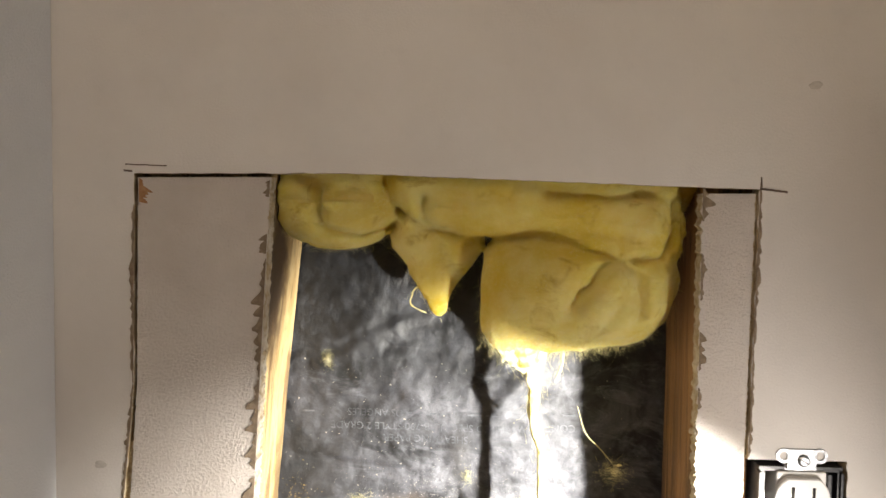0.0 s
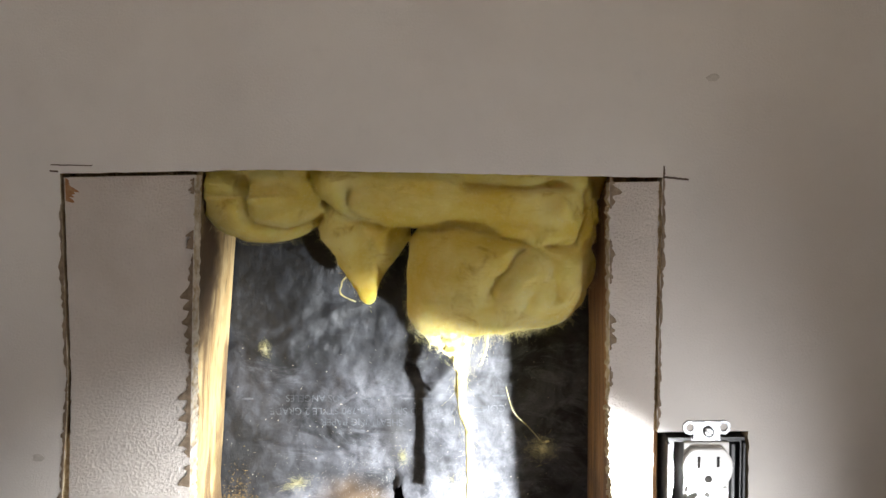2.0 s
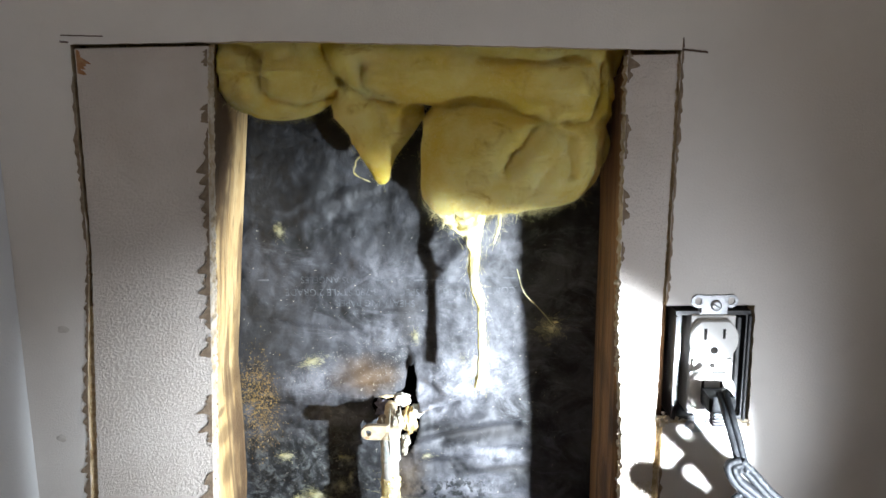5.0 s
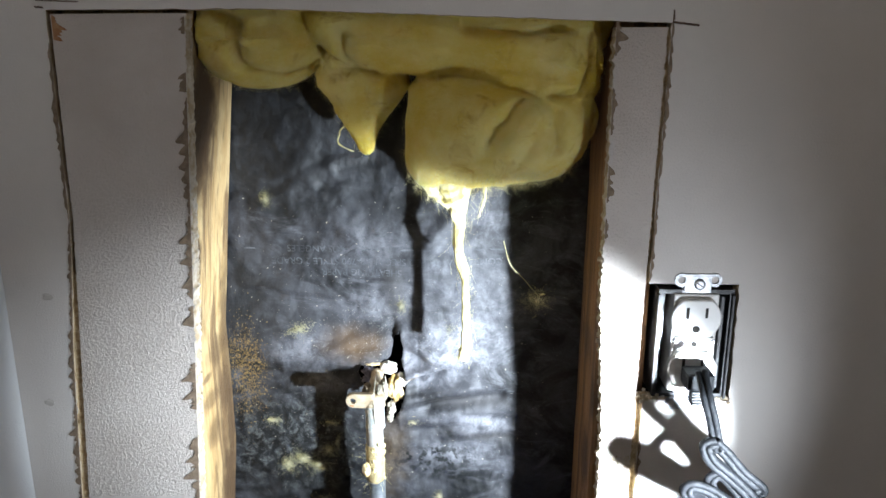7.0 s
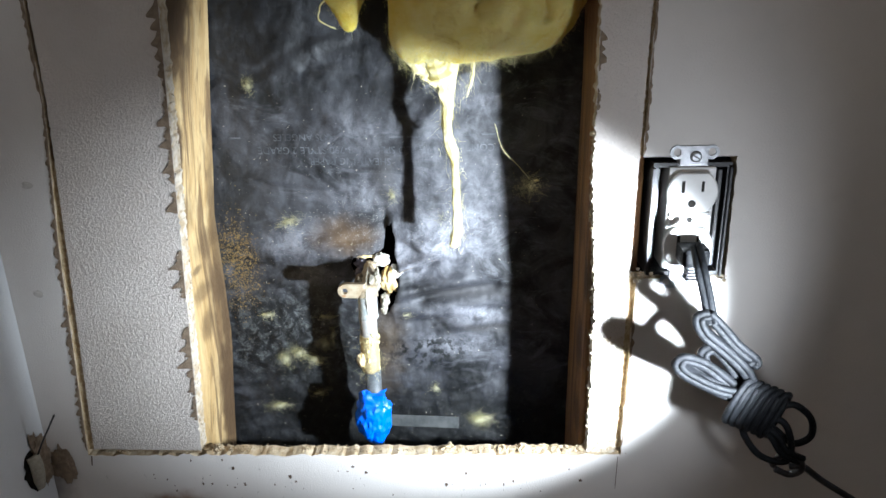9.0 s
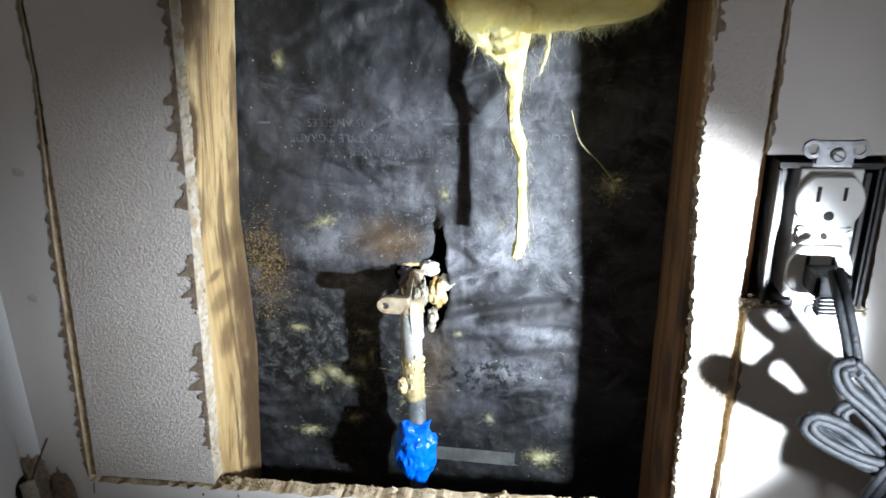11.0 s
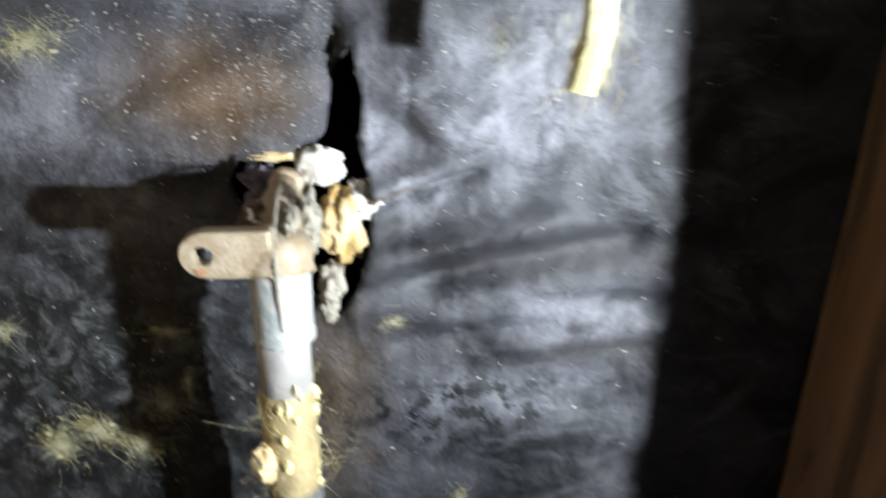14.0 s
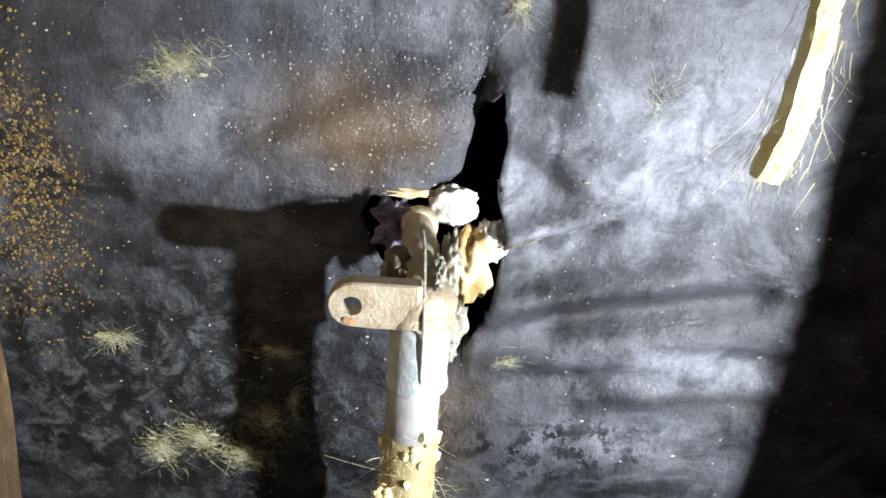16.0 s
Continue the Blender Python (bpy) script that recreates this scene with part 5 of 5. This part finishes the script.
bm = box(OX - 0.0085, OX + 0.0105, -0.024, -0.0052, 0.3285, 0.341, 0.003)
part("plug", bm, GREY_CORD, plug_cord, "dark grey moulded plug")
for i in range(5):
    z = 0.3285 - i * 0.0022
    part("strain_relief", box(OX - 0.0002 - 0.0048, OX - 0.0002 + 0.0068, -0.025, -0.016, z - 0.0007, z + 0.0007, 0.0005), BLACK_BOX, plug_cord)
CORD_R = 0.0023


def cord_part(name, points, r=CORD_R, pair=True, mat=GREY_CORD, label=""):
    """Twin flat flex: two round cores side by side."""
    line = smooth_line(points, 9)
    if not pair:
        return part(name, tube(line, r, 10), mat, plug_cord, label, True)
    bm = bmesh.new()
    for s in (-1, 1):
        off = []
        for i, p in enumerate(line):
            d = (line[min(i + 1, len(line) - 1)] - line[max(i - 1, 0)]).normalized()
            u = d.cross(Vector((0.25, 1, 0.1))).normalized()
            off.append(p + u * (s * r * 0.82))
        tube(off, r, 10, bm)
    return part(name, bm, mat, plug_cord, label, True)


cord_part("lead", [(0.391, -0.028, 0.346), (0.3908, -0.0425, 0.3359), (0.3934, -0.05, 0.3223), (0.3954, -0.0555, 0.3102), (0.3967, -0.059, 0.3041)], pair=True, mat=GREY_CORD)
cord_part("coil", [(0.3939, -0.06, 0.3119), (0.3876, -0.06, 0.3088), (0.3915, -0.062, 0.2992), (0.4046, -0.063, 0.288), (0.4184, -0.063, 0.2743), (0.4264, -0.062, 0.2612)], pair=True, mat=GREY_CORD)
cord_part("coil", [(0.3945, -0.05535, 0.3093), (0.3888, -0.05537, 0.3068), (0.3927, -0.05701, 0.2983), (0.405, -0.05774, 0.288), (0.4181, -0.0576, 0.2756), (0.4258, -0.05665, 0.2638)], pair=True, mat=GREY_CORD)
cord_part("coil", [(0.3938, -0.057, 0.3104), (0.4026, -0.058, 0.3015), (0.4128, -0.06, 0.2899), (0.4248, -0.061, 0.2798), (0.4232, -0.062, 0.276)], pair=True, mat=GREY_CORD)
cord_part("coil", [(0.3962, -0.055, 0.2721), (0.3948, -0.054, 0.281), (0.4021, -0.054, 0.2841), (0.4132, -0.056, 0.2725), (0.4245, -0.058, 0.2556)], pair=True, mat=GREY_CORD)
cord_part("coil", [(0.4225, -0.065, 0.257), (0.4044, -0.065, 0.2601), (0.3849, -0.064, 0.2693), (0.3771, -0.063, 0.2764), (0.381, -0.062, 0.2813), (0.3954, -0.061, 0.2756), (0.4133, -0.061, 0.2608), (0.4217, -0.061, 0.2514)], pair=True, mat=GREY_CORD)
cord_part("coil", [(0.4223, -0.0606, 0.2565), (0.4062, -0.06058, 0.2599), (0.3885, -0.05976, 0.2684), (0.3813, -0.05895, 0.2746), (0.3845, -0.05815, 0.2785), (0.3975, -0.05736, 0.2731), (0.414, -0.05739, 0.2601), (0.4219, -0.0574, 0.2519)], pair=True, mat=GREY_CORD)
cord_part("coil", [(0.4222, -0.05724, 0.256), (0.4078, -0.0572, 0.2597), (0.3918, -0.05654, 0.2676), (0.3851, -0.0559, 0.2731), (0.3877, -0.05528, 0.276), (0.3994, -0.05469, 0.2709), (0.4147, -0.05474, 0.2594), (0.422, -0.05476, 0.2524)], pair=True, mat=GREY_CORD)
cord_part("coil", [(0.4213, -0.0625, 0.2503), (0.3991, -0.0625, 0.2609), (0.3817, -0.061, 0.2724), (0.3771, -0.06, 0.2773), (0.3862, -0.059, 0.279), (0.3996, -0.0585, 0.2709), (0.4193, -0.058, 0.2556)], pair=True, mat=GREY_CORD)
cord_part("coil", [(0.4213, -0.05587, 0.2509), (0.4021, -0.05587, 0.2605), (0.3868, -0.05478, 0.2704), (0.3827, -0.05406, 0.2744), (0.3901, -0.05334, 0.2751), (0.4018, -0.05298, 0.268), (0.4193, -0.05263, 0.255)], pair=True, mat=GREY_CORD)
cord_part("coil", [(0.4382, -0.0625, 0.2397), (0.4491, -0.063, 0.234), (0.4554, -0.063, 0.2182), (0.4554, -0.061, 0.204), (0.4464, -0.06, 0.2027), (0.436, -0.058, 0.2075), (0.4261, -0.057, 0.2219), (0.4241, -0.057, 0.2333)], pair=False, mat=GREY_CORD)
cord_part("coil", [(0.4412, -0.06, 0.2426), (0.4538, -0.06, 0.2468), (0.4669, -0.059, 0.236), (0.4694, -0.058, 0.2211), (0.4595, -0.057, 0.2146), (0.448, -0.057, 0.224), (0.4381, -0.058, 0.2336)], pair=False, mat=GREY_CORD)
cord_part("coil", [(0.4322, -0.061, 0.2324), (0.4435, -0.0625, 0.2239), (0.4517, -0.064, 0.212), (0.4639, -0.063, 0.2055)], pair=True, mat=GREY_CORD)
cord_part("knot", [(0.4491, -0.055, 0.1954), (0.4512, -0.061, 0.2082), (0.4607, -0.063, 0.2086), (0.4654, -0.062, 0.1979), (0.4595, -0.059, 0.191), (0.4501, -0.057, 0.1938)], pair=False, mat=BLACK_BOX)
cord_part("outgoing_flex", [(0.458, -0.06, 0.1985), (0.4669, -0.061, 0.1987), (0.4809, -0.0615, 0.1878), (0.5016, -0.0625, 0.1742), (0.5331, -0.065, 0.1537), (0.5932, -0.07, 0.1173)], pair=False, mat=BLACK_BOX)
cord_part("tie_wrap", [(0.4159, -0.055, 0.2307), (0.412, -0.063, 0.2383), (0.4143, -0.068, 0.2537), (0.4208, -0.066, 0.2648), (0.4256, -0.058, 0.2629), (0.427, -0.052, 0.2555), (0.421, -0.05, 0.2363), (0.4165, -0.054, 0.2304)], 0.0021, pair=True)
cord_part("tie_wrap", [(0.4211, -0.055, 0.2286), (0.4163, -0.063, 0.2362), (0.4196, -0.068, 0.2515), (0.4251, -0.066, 0.2626), (0.4308, -0.058, 0.2608), (0.4322, -0.052, 0.2534), (0.4261, -0.05, 0.2343), (0.4217, -0.054, 0.2283)], 0.0021, pair=True)
cord_part("tie_wrap", [(0.4252, -0.055, 0.2265), (0.4215, -0.063, 0.234), (0.4239, -0.068, 0.2494), (0.4304, -0.066, 0.2605), (0.435, -0.058, 0.2587), (0.4363, -0.052, 0.2514), (0.4313, -0.05, 0.2322), (0.4258, -0.054, 0.2252)], 0.0021, pair=True)
cord_part("tie_wrap", [(0.4304, -0.055, 0.2245), (0.4258, -0.063, 0.2319), (0.4282, -0.068, 0.2472), (0.4347, -0.066, 0.2584), (0.4402, -0.058, 0.2566), (0.4414, -0.052, 0.2483), (0.4353, -0.05, 0.2302), (0.431, -0.054, 0.2231)], 0.0021, pair=True)
cord_part("tie_wrap", [(0.4356, -0.055, 0.2224), (0.4311, -0.063, 0.2298), (0.4336, -0.068, 0.2451), (0.439, -0.066, 0.2562), (0.4444, -0.058, 0.2545), (0.4466, -0.052, 0.2462), (0.4405, -0.05, 0.2281), (0.4362, -0.054, 0.2211)], 0.0021, pair=True)
cord_part("tie_wrap", [(0.4398, -0.055, 0.2193), (0.4353, -0.063, 0.2277), (0.4379, -0.068, 0.2429), (0.4443, -0.066, 0.2541), (0.4496, -0.058, 0.2524), (0.4507, -0.052, 0.2442), (0.4456, -0.05, 0.2251), (0.4403, -0.054, 0.219)], 0.0021, pair=True)

# ---- hole with a wire end in the corner, low down ----
hole = thing("corner_hole", (-0.118, -0.01, 0.12), "ragged hole in the corner with a cable end and brown edges", "hole")
# solid lump whose near-black colour stands for the hole's shade
bm = lump((-0.1045, -0.020, 0.158), (0.0016, 0.012, 0.017), 0.4, 1.6, 5, 3)
part("hole_mouth", bm, HOLE_SHADE_AND_CHIP, hole, "near-black lump painted as the shaded hole mouth")
bm = lump((-0.0935, -0.0004, 0.146), (0.0100, 0.0014, 0.016), 0.5, 2.0, 6, 4)
part("broken_edge", bm, TORN, hole, "brown broken plaster")
bm = lump((-0.1035, -0.012, 0.160), (0.0022, 0.010, 0.022), 0.6, 2.4, 16, 4)
part("broken_edge", bm, TORN, hole, "brown broken plaster")
part("cable_end", tube(smooth_line([(-0.106, -0.018, 0.140), (-0.101, -0.022, 0.152), (-0.099, -0.024, 0.164), (-0.101, -0.023, 0.171)], 8), 0.0048, 12), CRUST, hole, "dusty grey cable end", True)
part("wire", tube(smooth_line([(-0.0985, -0.021, 0.170), (-0.090, -0.024, 0.184), (-0.080, -0.027, 0.199), (-0.070, -0.030, 0.214)], 8), 0.0007, 7), BLACK_WIRE, hole, "thin bent black wire", True)

# ---- unseen room fittings, added to go with the fill lights ----
win = thing("added_window_2", (0.14, Y0, 0.72), "white framed window, unseen, added round a fill light", "window")
win["kind"] = "structure"
for a in ((-0.075, -0.045, 0.72, 1.32), (0.33, 0.36, 0.72, 1.32), (-0.045, 0.33, 0.72, 0.75), (-0.045, 0.33, 1.29, 1.32)):
    part("window_frame", box(a[0], a[1], Y0 - 0.07, Y0 - 0.02, a[2], a[3], 0.004), WHITE_PLASTIC, win)
pane = part("pane", box(-0.045, 0.33, Y0 - 0.045, Y0 - 0.041, 0.75, 1.29), GLASS, win)
pane.visible_shadow = False
win = thing("added_window_1", (X1, -0.46, 0.6), "white framed window, unseen, added round a fill light", "window")
win["kind"] = "structure"
for a in ((-0.72, -0.69, 0.6, 1.7), (-0.23, -0.2, 0.6, 1.7), (-0.69, -0.23, 0.6, 0.63), (-0.69, -0.23, 1.67, 1.7)):
    part("window_frame", box(X1 + 0.02, X1 + 0.07, *a, 0.004), WHITE_PLASTIC, win)
pane = part("pane", box(X1 + 0.041, X1 + 0.045, -0.69, -0.23, 0.63, 1.67), GLASS, win)
pane.visible_shadow = False
lamp = thing("added_ceiling_lamp", (0.9, -0.45, H), "round warm white ceiling lamp, unseen, added for fill light", "lamp")
part("lamp_base", lathe([(0, 0.17), (0.02, 0.17), (0.025, 0.16)], (0.9, -0.45, H), (0, 0, -1), 32), WHITE_PLASTIC, lamp)
part("shade", lathe([(0, 0.15), (0.02, 0.145), (0.04, 0.11), (0.05, 0.05)], (0.9, -0.45, H - 0.025), (0, 0, -1), 32), ADDED_LAMP_GLOW, lamp, smooth=True)
